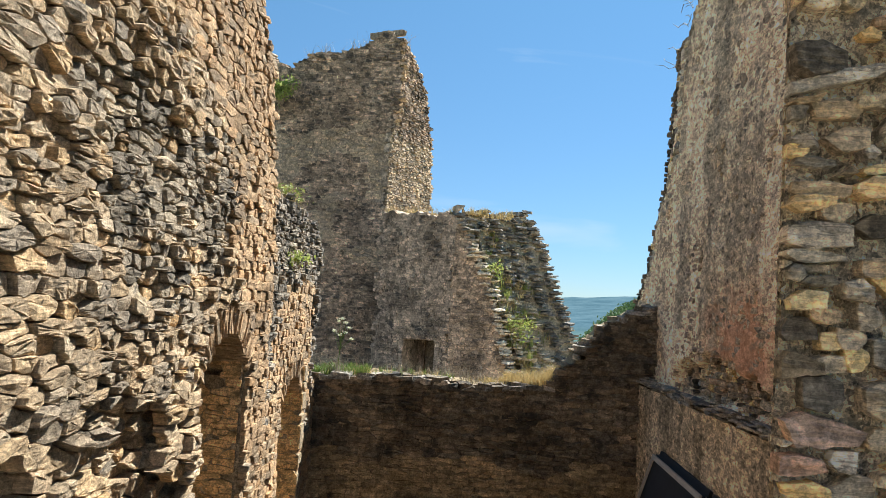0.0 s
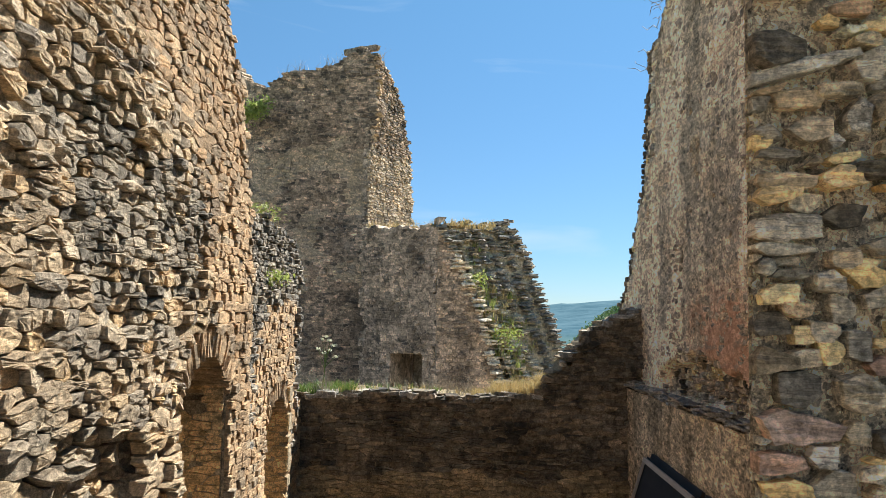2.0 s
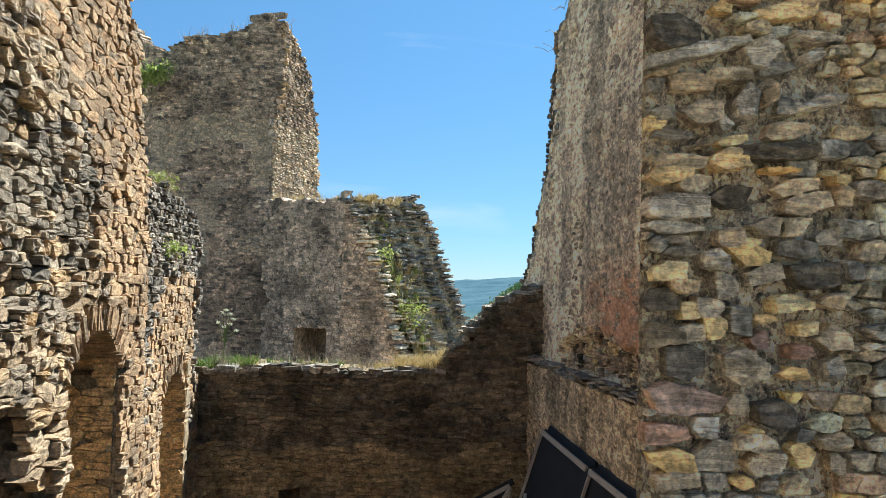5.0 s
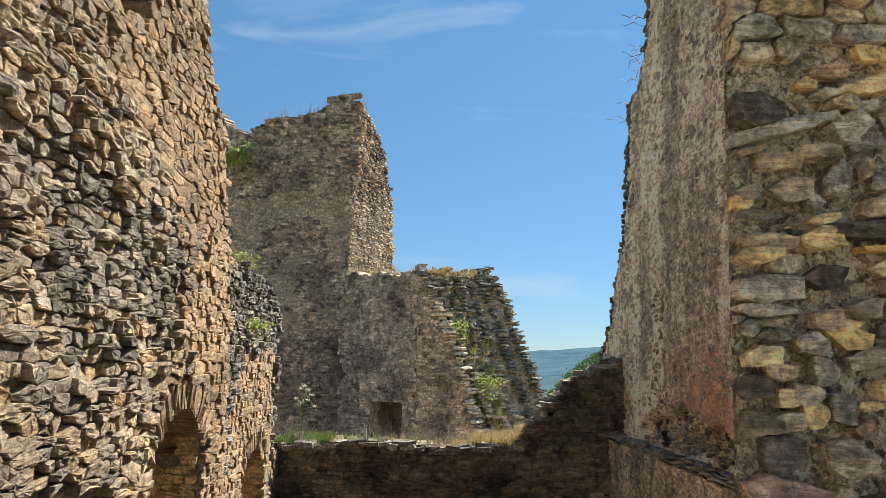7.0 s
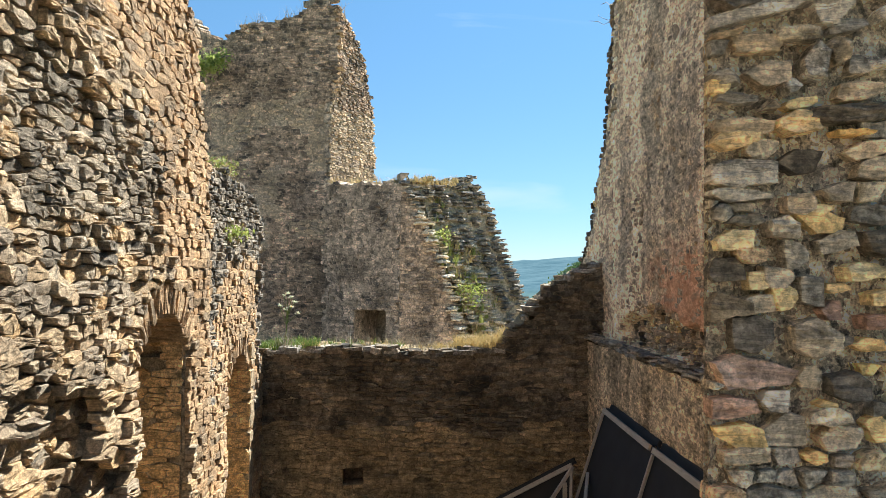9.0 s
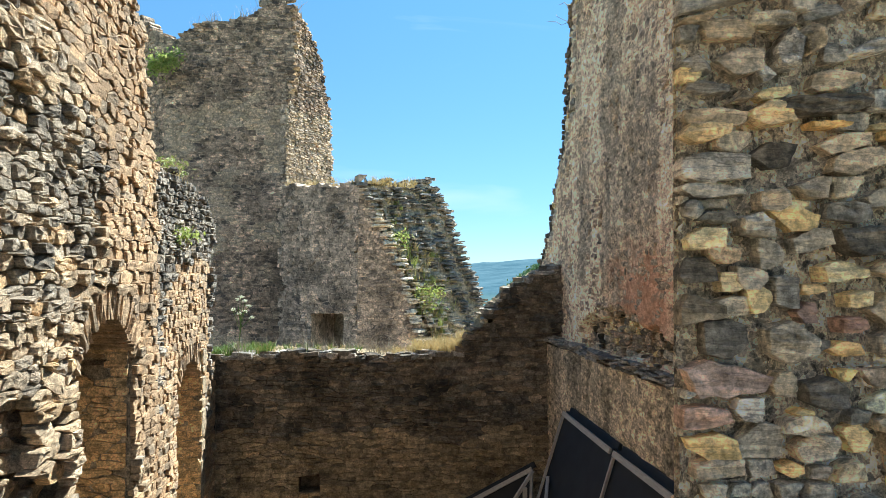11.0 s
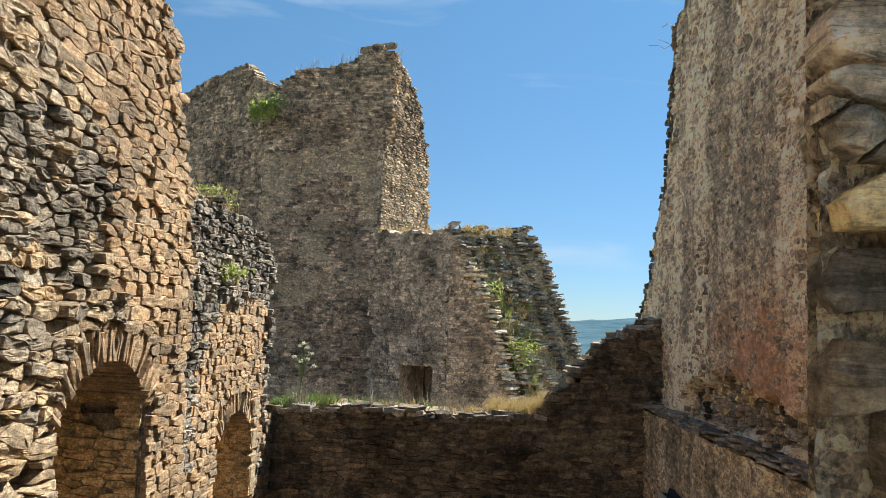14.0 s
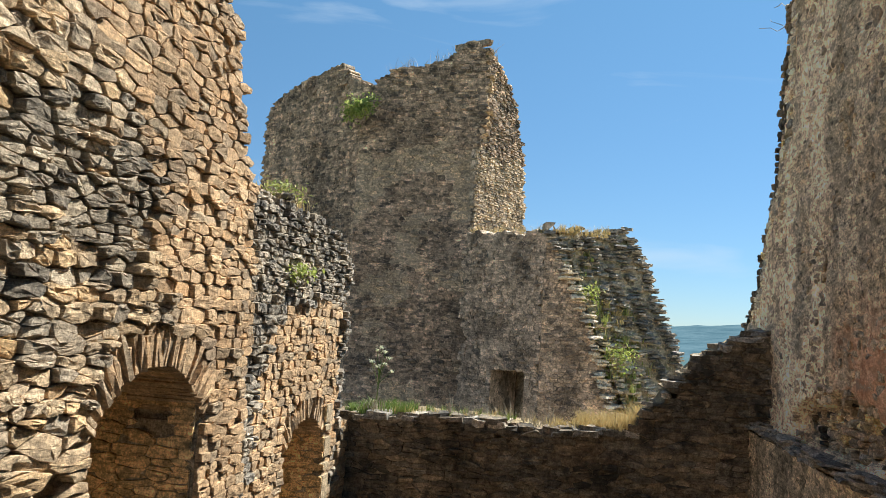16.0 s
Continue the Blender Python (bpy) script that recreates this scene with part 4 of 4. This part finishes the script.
def t_front(u, v):
    if v > along(T_TOP, u) + wobble(u, 3, 3, 0.08) or u > along(T_SIDE, v) + wobble(v, 1, 3, 0.08):
        return None
    if u > 3.4 + wobble(u, v, 1.5, 0.25) and 8.6 < v < 11.0 + wobble(u, v, 1.2, 0.4):
        return (1, 0.02, 0.6, 1.0)
    tan = noise.noise(Vector((u * 0.55, v * 0.8, 4.4))) + 0.35 * noise.noise(Vector((u * 2.1, v * 2.6, 1.4)))
    return (1 if tan > 0.32 - 0.22 * math.exp(-((v - 9.0) / 1.9) ** 2) + 0.25 * math.tanh(max(0, v - 11.5)) else 0, 0.05 * wobble(u, v, 0.8), max(0.12, 0.75 + 1.3 * wobble(u, v, 1.9)), 1.0)


tower, front_stones = masonry("wall_tower_front", T_FRONT, (-0.1, 4.7, 0.3, 15.4), lambda u, v: (0.26, 0.095), t_front, 1.4, [M_TOWER, M_PLSTONE], M_TOWERMORTAR,
    "tall grey ruined tower wall with ragged top", 81, gap=0.003, height=0.034, fine=False)
lay(tower, front_stones, [M_TOWER, M_PLSTONE], 200)
T_LEFT = Plane((-6.8, 30.0), (-0.83, 0.56), (-0.56, -0.83))
TL_TOP = [(0.0, 13.55), (0.8, 14.0), (1.3, 14.5), (1.7, 14.62), (2.2, 14.55), (2.8, 14.4), (3.9, 14.3), (5.3, 13.9), (6.0, 13.45), (6.3, 12.4)]


def t_left(u, v):
    if u < 0.02 or u > 6.3 + wobble(v, 2, 2, 0.1) or v > along(TL_TOP, u) + wobble(u, 5, 3, 0.08):
        return None
    return (0, 0.05 * wobble(u, v, 0.8), max(0.12, 0.75 + 1.3 * wobble(u, v, 1.9)), 1.0)


tower_l, tl_stones = masonry("wall_tower_side", T_LEFT, (0, 6.6, 0.3, 15.2), lambda u, v: (0.26, 0.095), t_left, 0.5, [M_TOWER], M_TOWERMORTAR,
    "receding grey tower wall with rounded broken top", 82, gap=0.003, height=0.034, fine=False)
lay(tower_l, tl_stones, [M_TOWER], 0)
T_END = Plane((-2.58, 30.0), (1.52, 3.0), (3.0, -1.52))
TE_OUT = [(8.4, 3.4), (11.6, 3.1), (13.0, 2.55), (14.0, 1.9), (14.8, 0.9), (15.1, 0.4)]


# paler stone below about 11.3 m puts the sunlit look into the colour
def t_end(u, v):
    return (1 if v < 11.3 + wobble(u, v, 2, 0.5) else 0, 0.06 * wobble(u, v, 2), 0.7, 1.0) if -0.1 + max(0, v - 11) * 0.1 < u < along(TE_OUT, v) + wobble(v, 4, 5, 0.08) else None


tower_e, te_stones = masonry("wall_tower_end", T_END, (-0.1, 3.6, 7.0, 15.2), lambda u, v: (0.26, 0.085), t_end, 1.5, [M_TOWER, M_PLSTONE], M_TOWERMORTAR,
    "broken sunlit end of the tower wall", 83, gap=0.012, height=0.06, fine=False)
lay(tower_e, te_stones, [M_TOWER, M_PLSTONE], 0)

LOW = Plane((-2.75, 28.2), (2.85, -2.0), (-2.0, -2.85))
LOW_LEN = math.hypot(2.85, 2.0)


def low_zone(u, v):
    if v > 8.1 - 0.05 * u + wobble(u, 0, 2.2, 0.1) or u > LOW_LEN:
        return None
    if u < 0.15 + 0.5 * abs(wobble(v, 7, 1.3)):
        return None
    if 1.65 < u < 2.95 and v < 3.82:
        return None
    return (0, 0.05 * wobble(u, v, 0.8), max(0.12, 0.65 + 1.2 * wobble(u, v, 1.9)), 1.0)


low, low_stones = masonry("wall_low", LOW, (0, LOW_LEN, 0.3, 8.4), lambda u, v: (0.24, 0.1), low_zone, 1.2, [M_LOWSTONE], M_TOWERMORTAR,
    "lower grey stone wall in front of the tower", 84, gap=0.003, height=0.028, fine=False, lines=((1.65, 0.4, 3.8), (2.95, 0.4, 3.8)))
lay(low, low_stones, [M_LOWSTONE], 200)
# added box behind the opening, closed and dark so that it reads as shade
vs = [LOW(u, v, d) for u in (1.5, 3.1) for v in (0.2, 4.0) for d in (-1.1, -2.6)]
child("doorway_back", mesh_of("doorway_back", vs, [(0, 1, 3, 2), (4, 6, 7, 5), (1, 5, 7, 3), (2, 3, 7, 6), (0, 4, 5, 1)], [M_DARKMORTAR]), low, "added dark box that keeps light out of the doorway")
TURN = Plane((0.1, 26.2), (2.05, 0.5), (0.5, -2.05))
BREAK = [(2.5, 2.35), (3.1, 2.2), (5.6, 1.3), (7.3, 0.45), (7.95, 0.1)]


def turn_zone(u, v):
    return (0, 0, 0.9, 1.0) if u < along(BREAK, v) + wobble(v, 2, 4, 0.06) else None


turn, turn_stones = masonry("wall_low_turn", TURN, (0, 2.9, 0.3, 8.0), lambda u, v: (0.24, 0.1), turn_zone, 0.6, [M_LOWSTONE], M_TOWERMORTAR,
    "turned face of the lower wall ending in a broken slope", 85, gap=0.003, height=0.028, fine=False)
lay(turn, turn_stones, [M_LOWSTONE], 120)


def broken_slope():
    """The stepped broken end of the thick low wall: a rubble core with flat stones on it."""
    front = [(7.95, 0.2, 26.25), (7.3, 0.5, 26.3), (5.6, 1.32, 26.5), (3.1, 2.15, 26.7), (2.0, 2.4, 26.75)]
    backs = [(8.3, 2.45, 28.5), (7.15, 3.1, 28.5), (5.75, 3.6, 28.5), (4.2, 4.25, 28.5), (2.0, 5.2, 28.5)]
    fx, fy = [(-a, b) for a, b, c in front], [(-a, c) for a, b, c in front]
    bx = [(-a, b) for a, b, c in backs]
    rng = random.Random(91)
    root = tagged(new("wall_broken_end", None), "stepped broken wall end overgrown with weeds", "wall", kind="structure")
    V, F, n = [], [], 30
    for i in range(n + 1):
        f = i / n
        zf, zb = 7.95 + (2.0 - 7.95) * f, 8.3 + (2.0 - 8.3) * f
        a = Vector((along(fx, -zf), along(fy, -zf), zf))
        b = Vector((along(bx, -zb), 28.5, zb))
        for j in range(7):
            g = j / 6
            dip = 0.5 * math.sin(g * math.pi) * (0.3 + 0.7 * math.sin(min(f * 1.6, 1) * math.pi * 0.5))
            p = a.lerp(b, g) - Vector((0.75, 0, 0.3)) * dip + Vector((rng.uniform(-1, 1), 0, rng.uniform(-1, 1))) * 0.05
            V.append(tuple(p))
    for i in range(n):
        for j in range(6):
            k = i * 7 + j
            F.append((k, k + 7, k + 8, k + 1))
    child("core", mesh_of("core", V, F, [M_PALEEARTH]), root, "weedy rubble core")
    rest_v, rest_f, foot_v, foot_f = [], [], [], []
    for i in range(0, n + 1):
        for j in range(7):
            if 1 <= j <= 2 and i > 2 and rng.random() < 0.3:
                continue
            for _ in range(3 if j in (0, 1) else 7):
                p = Vector(V[i * 7 + j]) + Vector((rng.uniform(-0.1, 0.1), rng.uniform(-0.25, 0.25), rng.uniform(-0.13, 0.13)))
                vs, fs = ([], []) if j in (0, 1, 6) else (rest_v, rest_f) if i < 6 + 2 * j or j > 4 else (foot_v, foot_f)
                slab(vs, fs, Matrix.Translation(p) @ Euler((rng.uniform(-0.15, 0.15), rng.uniform(-0.15, 0.15), rng.uniform(0, 3))).to_matrix().to_4x4(), (rng.uniform(0.2, 0.42), rng.uniform(0.16, 0.36), rng.uniform(0.035, 0.09)), rng, 0.25)
                if j in (0, 1, 6):
                    child("slope_stone", mesh_of("slope_stone", vs, fs, [M_SLATE if i < 5 or j == 6 else M_RUBBLE]), root)
    child("slope_stones", mesh_of("slope_stones", rest_v, rest_f, [M_SLATE]), root, "dark flat stones of the broken end", "stuff")
    child("foot_stones", mesh_of("foot_stones", foot_v, foot_f, [M_RUBBLE]), root, "pale rubble at the foot of the broken end", "stuff")
    # the far face of the broken wall
    vs, fs = [], []
    for z, x in ((8.3, 2.45), (7.15, 3.1), (5.75, 3.6), (4.2, 4.25), (2.0, 5.2)):
        vs += [(x, 28.5, z), (x - 2.2, 28.6, z), (x - 2.2, 26.5, z)]
    for i in range(4):
        k = 3 * i
        fs += [(k, k + 3, k + 4, k + 1), (k + 1, k + 4, k + 5, k + 2)]
    child("far_face", mesh_of("far_face", vs, fs, [M_TOWERMORTAR]), root, "far side of the broken wall")
    return V


SLOPE = broken_slope()
# added dark plate that stops daylight behind the low wall's opening
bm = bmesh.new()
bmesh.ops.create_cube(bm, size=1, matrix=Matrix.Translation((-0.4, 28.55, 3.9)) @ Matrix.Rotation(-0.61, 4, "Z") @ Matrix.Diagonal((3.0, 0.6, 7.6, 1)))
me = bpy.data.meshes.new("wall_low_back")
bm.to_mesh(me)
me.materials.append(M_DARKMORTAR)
tagged(new("wall_low_back", me), "added dark plate behind the lower wall's opening", "wall", kind="structure")

# ---- unseen enclosure: terrace under the walker, walls behind ----
for nm, c, d, mat, text in (
    ("terrace", (0.85, -1.2, 1.73), (5.2, 9.6, 3.46), M_BLOCKMORTAR, "raised stone terrace along the wall"),
    ("wall_behind", (1.0, -6.4, 2.2), (9.0, 0.8, 4.4), M_MORTAR, "low stone parapet closing the terrace"),
    ("wall_left_near", (-2.46, -2.1, 5.5), (1.43, 7.8, 9.4), M_MORTAR, "plain stretch of the long stone wall"),
    ("wall_niche_back", (-2.5, 6.1, 7.9), (0.5, 1.2, 1.2), M_PLASTERLOW, "shaded back of a small wall niche"),
    # dark plate added inside the cross wall so its hole shows no daylight
    ("wall_cross_core", (0.7, 13.85, 1.9), (5.6, 0.4, 3.4), M_DARKMORTAR, "added dark plate that stops daylight in the cross wall's hole"),
):
    bm = bmesh.new()
    bmesh.ops.create_cube(bm, size=1, matrix=Matrix.Translation(c) @ Matrix.Diagonal((*d, 1)))
    me = bpy.data.meshes.new(nm)
    bm.to_mesh(me)
    me.materials.append(mat)
    tagged(new(nm, me), text, "floor" if nm == "terrace" else "wall", kind="structure")


# ---- stage flats ----
def box_part(name, a, b, w, t, mat, parent, side, label=""):
    """A batten from a to b, w wide along side, t thick."""
    a, b = Vector(a), Vector(b)
    d = (b - a).normalized()
    s = (Vector(side) - d * d.dot(Vector(side))).normalized()
    q = d.cross(s)
    vs = [tuple(p + s * (i * w / 2) + q * (j * t / 2)) for p in (a, b) for i, j in ((-1, -1), (1, -1), (1, 1), (-1, 1))]
    fs = [(3, 2, 1, 0), (4, 5, 6, 7)] + [(i, (i + 1) % 4, (i + 1) % 4 + 4, i + 4) for i in range(4)]
    return child(name, mesh_of(name, vs, fs, [mat]), parent, label)


def flat(name, p0, p1, down, label, battens):
    """A black cloth flat: top edge p0 to p1, hanging along down, with wooden battens on its outer side."""
    p0, p1, down = Vector(p0), Vector(p1), Vector(down)
    root = tagged(new(name, None), label, "stage flat", group="stage flats")
    nrm = (p1 - p0).cross(down).normalized()
    if nrm.x > 0:
        nrm = -nrm
    V, F, n = [], [], 8
    for s in (0.0, -0.02):
        for i in range(n + 1):
            for j in range(n + 1):
                sag = 0.03 * math.sin(math.pi * i / n) * math.sin(math.pi * j / n)
                V.append(tuple(p0.lerp(p1, i / n) + down * (j / n) + nrm * (s - sag)))
    m = (n + 1) ** 2
    for i in range(n):
        for j in range(n):
            k = i * (n + 1) + j
            F += [(k, k + 1, k + n + 2, k + n + 1), (m + k, m + k + n + 1, m + k + n + 2, m + k + 1)]
    child("cloth", mesh_of("cloth", V, F, [M_BLACK], smooth=True), root, "black cloth")
    e = (p1 - p0).normalized()
    dn = down.normalized()
    box_part("top_batten", p0 + nrm * 0.03 + dn * 0.05, p1 + nrm * 0.03 + dn * 0.05, 0.062, 0.03, M_WOOD, root, dn)
    box_part("back_rail", p0 - nrm * 0.07 - dn * 0.02, p1 - nrm * 0.07 - dn * 0.02, 0.08, 0.05, M_BLACK, root, dn, "black rail")
    for f in battens:
        q = p0.lerp(p1, f)
        box_part("batten", q + nrm * 0.032 + dn * 0.09, q + nrm * 0.032 + down, 0.04, 0.03, M_WOOD, root, e)
    return root


flat("stage_flat", (3.2, 11.65, 3.22), (3.2, 9.5, 3.17), (-0.75, 0, -2.4), "leaning black cloth stage flat with wooden battens", (0.015,))
flat("stage_flat", (3.2, 9.38, 3.17), (3.2, 7.3, 3.15), (-0.75, 0, -2.4), "leaning black cloth stage flat with wooden battens", (0.02,))
third = flat("stage_flat", (2.85, 12.2, 2.35), (1.55, 12.9, 1.45), (-0.1, -0.35, -1.4), "low black stage flat with a sloping top", (0.0,))
brace = tagged(new("stage_brace", None), "crossed wooden braces propping the stage flats", "brace", group="stage flats")
box_part("brace_bar", (2.9, 11.45, 2.35), (2.25, 9.2, 1.3), 0.08, 0.04, M_WOOD, brace, (0, 0, 1))
box_part("brace_bar", (2.75, 11.7, 2.4), (1.9, 11.5, 1.2), 0.06, 0.04, M_WOOD, brace, (0, 1, 0))
box_part("brace_bar", (2.5, 11.2, 1.75), (1.9, 11.4, 1.3), 0.05, 0.04, M_WOOD, brace, (0, 1, 0))
box_part("foot", (2.62, 11.6, 0.0), (2.62, 11.6, 2.2), 0.06, 0.05, M_WOOD, brace, (0, 1, 0))

# ---- plants ----
def grass(name, label, mat, spots, seed, length, width, n, category="grass"):
    rng, V, F = random.Random(seed), [], []
    tufts = [spots(rng) for _ in range(max(4, n // 22))]
    for k in range(n):
        x, y, z = spots(rng)
        if k % 4:
            a, b, c = rng.choice(tufts)
            x, y, z = a + rng.gauss(0, length * 0.16), b + rng.gauss(0, length * 0.16), c
        blade(V, F, (x, y, z - 0.03), (rng.gauss(0, 0.35), rng.gauss(0, 0.35)), length * rng.uniform(0.4, 1.3), width * rng.uniform(0.6, 1.3), rng)
    return tagged(new(name, mesh_of(name, V, F, [mat])), label, category, kind="stuff")


def on_cross(x0, x1):
    def spot(r):
        x = r.uniform(x0, x1)
        return x, r.uniform(13.32, 14.1), along(CROSS_TOP, x) + 0.05
    return spot


V, F = [], []
nx = 40
for i in range(nx + 1):
    x = -2.1 + 5.7 * i / nx
    for j in range(7):
        y = 13.3 + j * 0.17
        V.append((x, y, along(CROSS_TOP, x) - 0.02 + 0.05 * noise.noise(Vector((x * 4, y * 4, 0))) + (0.06 if 0 < j < 6 else -0.05)))
for i in range(nx):
    for j in range(6):
        k = i * 7 + j
        F.append((k, k + 7, k + 8, k + 1))
child("wall_cap", mesh_of("wall_cap", V, F, [M_EARTH], smooth=True), cross_wall, "earth and turf on the wall top")
rng = random.Random(101)
for i in range(64):
    x = -1.9 + 5.4 * i / 64
    V, F = [], []
    m = Matrix.Translation((x, 13.42 + rng.uniform(-0.06, 0.1), along(CROSS_TOP, x) + 0.0 + rng.uniform(-0.02, 0.035))) @ Euler((rng.uniform(-0.1, 0.1), rng.uniform(-0.12, 0.12), rng.uniform(-0.4, 0.4))).to_matrix().to_4x4()
    slab(V, F, m, (rng.uniform(0.12, 0.36), rng.uniform(0.2, 0.34), rng.uniform(0.04, 0.11)), rng, 0.2)
    child("cap_stone", mesh_of("cap_stone", V, F, [rng.choice((M_BROWN, M_BROWN, M_SLATE))]), cross_wall)

grass("grass_green", "green grass tufts on the cross wall top", M_GRASS, on_cross(-1.9, -1.0), 111, 0.15, 0.011, 1100)
grass("grass_green", "sparse green grass on the cross wall top", M_GRASS, on_cross(-0.9, 0.4), 112, 0.13, 0.008, 300)
grass("grass_dry", "golden dry grass on the cross wall top", M_DRY, on_cross(0.75, 2.1), 113, 0.13, 0.007, 900)
grass("grass_dry", "thick golden dry grass by the broken slope", M_DRY, on_cross(1.2, 2.05), 143, 0.24, 0.007, 1500)
grass("grass_dry", "thin dry grass along the cross wall top", M_DRY, on_cross(-1.8, 0.7), 114, 0.13, 0.006, 260)
grass("dead_stalks", "grey dead stalks standing on the cross wall", M_STALK, on_cross(-1.8, 0.9), 115, 0.3, 0.006, 260, "weeds")


def slope_spot(r):
    i, j = r.randrange(4, 30), r.choice((1, 1, 2, 2, 2))
    x, y, z = SLOPE[i * 7 + j]
    return x + r.uniform(-0.25, 0.25), y + r.uniform(-0.3, 0.3), z + 0.22


grass("weeds", "green weeds on the broken wall slope", M_WEED, slope_spot, 116, 0.26, 0.016, 420, "weeds")
grass("weeds_dry", "dry weeds on the broken wall slope", M_DRY, slope_spot, 117, 0.26, 0.012, 420, "weeds")


def slope_foot(r):
    i, j = r.randrange(11, 30), r.choice((1, 2, 2, 3, 3, 4))
    x, y, z = SLOPE[i * 7 + j]
    return x + r.uniform(-0.3, 0.3), y + r.uniform(-0.4, 0.2), z + 0.15


grass("weeds", "yellow green weeds at the foot of the broken slope", M_WEED, slope_foot, 121, 0.32, 0.02, 900, "weeds")
grass("weeds_dry", "dry yellow weeds at the foot of the broken slope", M_DRY, slope_foot, 122, 0.3, 0.015, 600, "weeds")


def low_top(r):
    f = r.uniform(0.1, 1.0)
    p = LOW(f * LOW_LEN, 8.05 - 0.15 * f, r.uniform(-1.1, -0.1))
    return p


grass("grass_dry", "dry grass on the lower tower wall", M_DRY, low_top, 118, 0.35, 0.012, 500)
grass("grass_green", "dry yellow turf on the broken wall top", M_DRY, lambda r: (r.uniform(0.3, 1.9), r.uniform(25.8, 28), 8.0), 119, 0.25, 0.014, 500)
grass("dead_stalks", "dead weeds on the tower top", M_STALK, lambda r: (lambda u: (-6.8 + u, 30 + r.uniform(0, 1), along(T_TOP, u)))(r.uniform(0.5, 4.6)), 120, 0.6, 0.012, 130, "weeds")


def shrub(name, label, centre, radius, leaves, size, seed, mat=M_LEAF, tone="small yellow green leaves"):
    rng = random.Random(seed)
    root = tagged(new(name, None), label, "shrub")
    c = Vector(centre)
    V, F = [], []
    tips = []
    for _ in range(9):
        d = Vector((rng.uniform(-1, 1), rng.uniform(-0.9, 0.1), rng.uniform(-0.3, 1))).normalized()
        tip = c + Vector((d.x * radius[0], d.y * radius[1], d.z * radius[2])) * rng.uniform(0.5, 0.9)
        twig(V, F, c + Vector((0, radius[1] * 0.5, -radius[2] * 0.4)), tip, 0.03 * radius[0], 0.008 * radius[0])
        tips.append(tip)
    child("stems", mesh_of("stems", V, F, [M_STALK]), root)
    V, F = [], []
    for _ in range(leaves):
        t = rng.choice(tips)
        p = t + Vector((rng.gauss(0, 0.3) * radius[0], rng.gauss(0, 0.3) * radius[1], rng.gauss(0, 0.3) * radius[2]))
        leaf(V, F, p, size * rng.uniform(0.6, 1.4), rng)
    child("foliage", mesh_of("foliage", V, F, [mat]), root, tone)


shrub("shrub", "green shrub rooted in the tower wall", (-6.65, 29.35, 12.3), (0.62, 0.5, 0.52), 640, 0.075, 131)
shrub("shrub", "small green plant in the dark wall face", (-1.72, 10.8, 5.42), (0.16, 0.2, 0.14), 160, 0.03, 132)
shrub("shrub", "green weeds on the dark wall top", (-1.85, 10.5, 6.27), (0.22, 0.45, 0.12), 200, 0.026, 133, M_WEED, "dry yellow green leaves")
shrub("shrub", "green weeds on the broken slope", (2.3, 26.6, 4.4), (0.5, 0.4, 0.4), 220, 0.055, 134)
shrub("shrub", "green weeds on the broken slope", (1.45, 26.6, 6.2), (0.3, 0.3, 0.35), 160, 0.06, 135)
grass("grass_dry", "dry grass on the dark wall top", M_DRY, lambda r: (r.uniform(-2.5, -1.85), r.uniform(9.5, 11.3), 6.2), 136, 0.3, 0.006, 260)


def umbel_plant():
    rng = random.Random(141)
    root = tagged(new("umbel_plant", None), "tall wild plant with cream flower heads on the cross wall", "flower")
    V, F = [], []
    base, heads = Vector((-1.5, 13.5, 3.8)), []
    twig(V, F, base, base + Vector((0.02, 0, 0.62)), 0.012, 0.008)
    for dx, dz in ((-0.12, 0.72), (-0.06, 0.88), (0.0, 0.92), (0.07, 0.86), (0.12, 0.78), (0.17, 0.6), (-0.02, 0.66), (0.05, 0.7)):
        h = base + Vector((dx + 0.02, rng.uniform(-0.06, 0.06), dz - 0.02))
        twig(V, F, base + Vector((0.02, 0, 0.35 + 0.25 * rng.random())), h, 0.006, 0.004)
        heads.append(h)
    child("stem", mesh_of("stem", V, F, [M_GRASS]), root)
    for h in heads:
        V, F = [], []
        for _ in range(46):
            d = Vector((rng.gauss(0, 1), rng.gauss(0, 1), rng.gauss(0, 0.55))) * 0.02
            leaf(V, F, h + d, 0.012, rng)
        child("flower_head", mesh_of("flower_head", V, F, [M_FLOWER]), root, "cream flower head")
    V, F = [], []
    for _ in range(26):
        blade(V, F, base + Vector((rng.uniform(-0.06, 0.06), rng.uniform(-0.05, 0.05), -0.02)), (rng.gauss(0, 0.6), rng.gauss(0, 0.5)), rng.uniform(0.15, 0.32), 0.018, rng)
    child("leaves", mesh_of("leaves", V, F, [M_GRASS]), root)


umbel_plant()

V, F, rng = [], [], random.Random(161)
for i in range(16):
    z = rng.uniform(8.9, 10.2)
    a = Vector((3.5, along(R_END, z) - 0.05, z))
    for _ in range(3):
        b = a + Vector((rng.uniform(-0.12, 0.05), rng.uniform(0.05, 0.22), rng.uniform(-0.05, 0.14)))
        twig(V, F, a, b, 0.006, 0.003)
        a = b
tagged(new("dead_twigs", mesh_of("dead_twigs", V, F, [M_STALK])), "bare twigs growing from the ruined wall edge", "weeds", kind="stuff")

# ---- single stones, laid last ----
lay(wall_left, left_stones, left_mats, 300)
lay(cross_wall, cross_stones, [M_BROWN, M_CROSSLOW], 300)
lay(wall_right, right_stones, [M_BLOCK, M_BROWN, M_PLSTONE], 250)
lay(wall_block, block_stones, [M_BLOCK], 300)
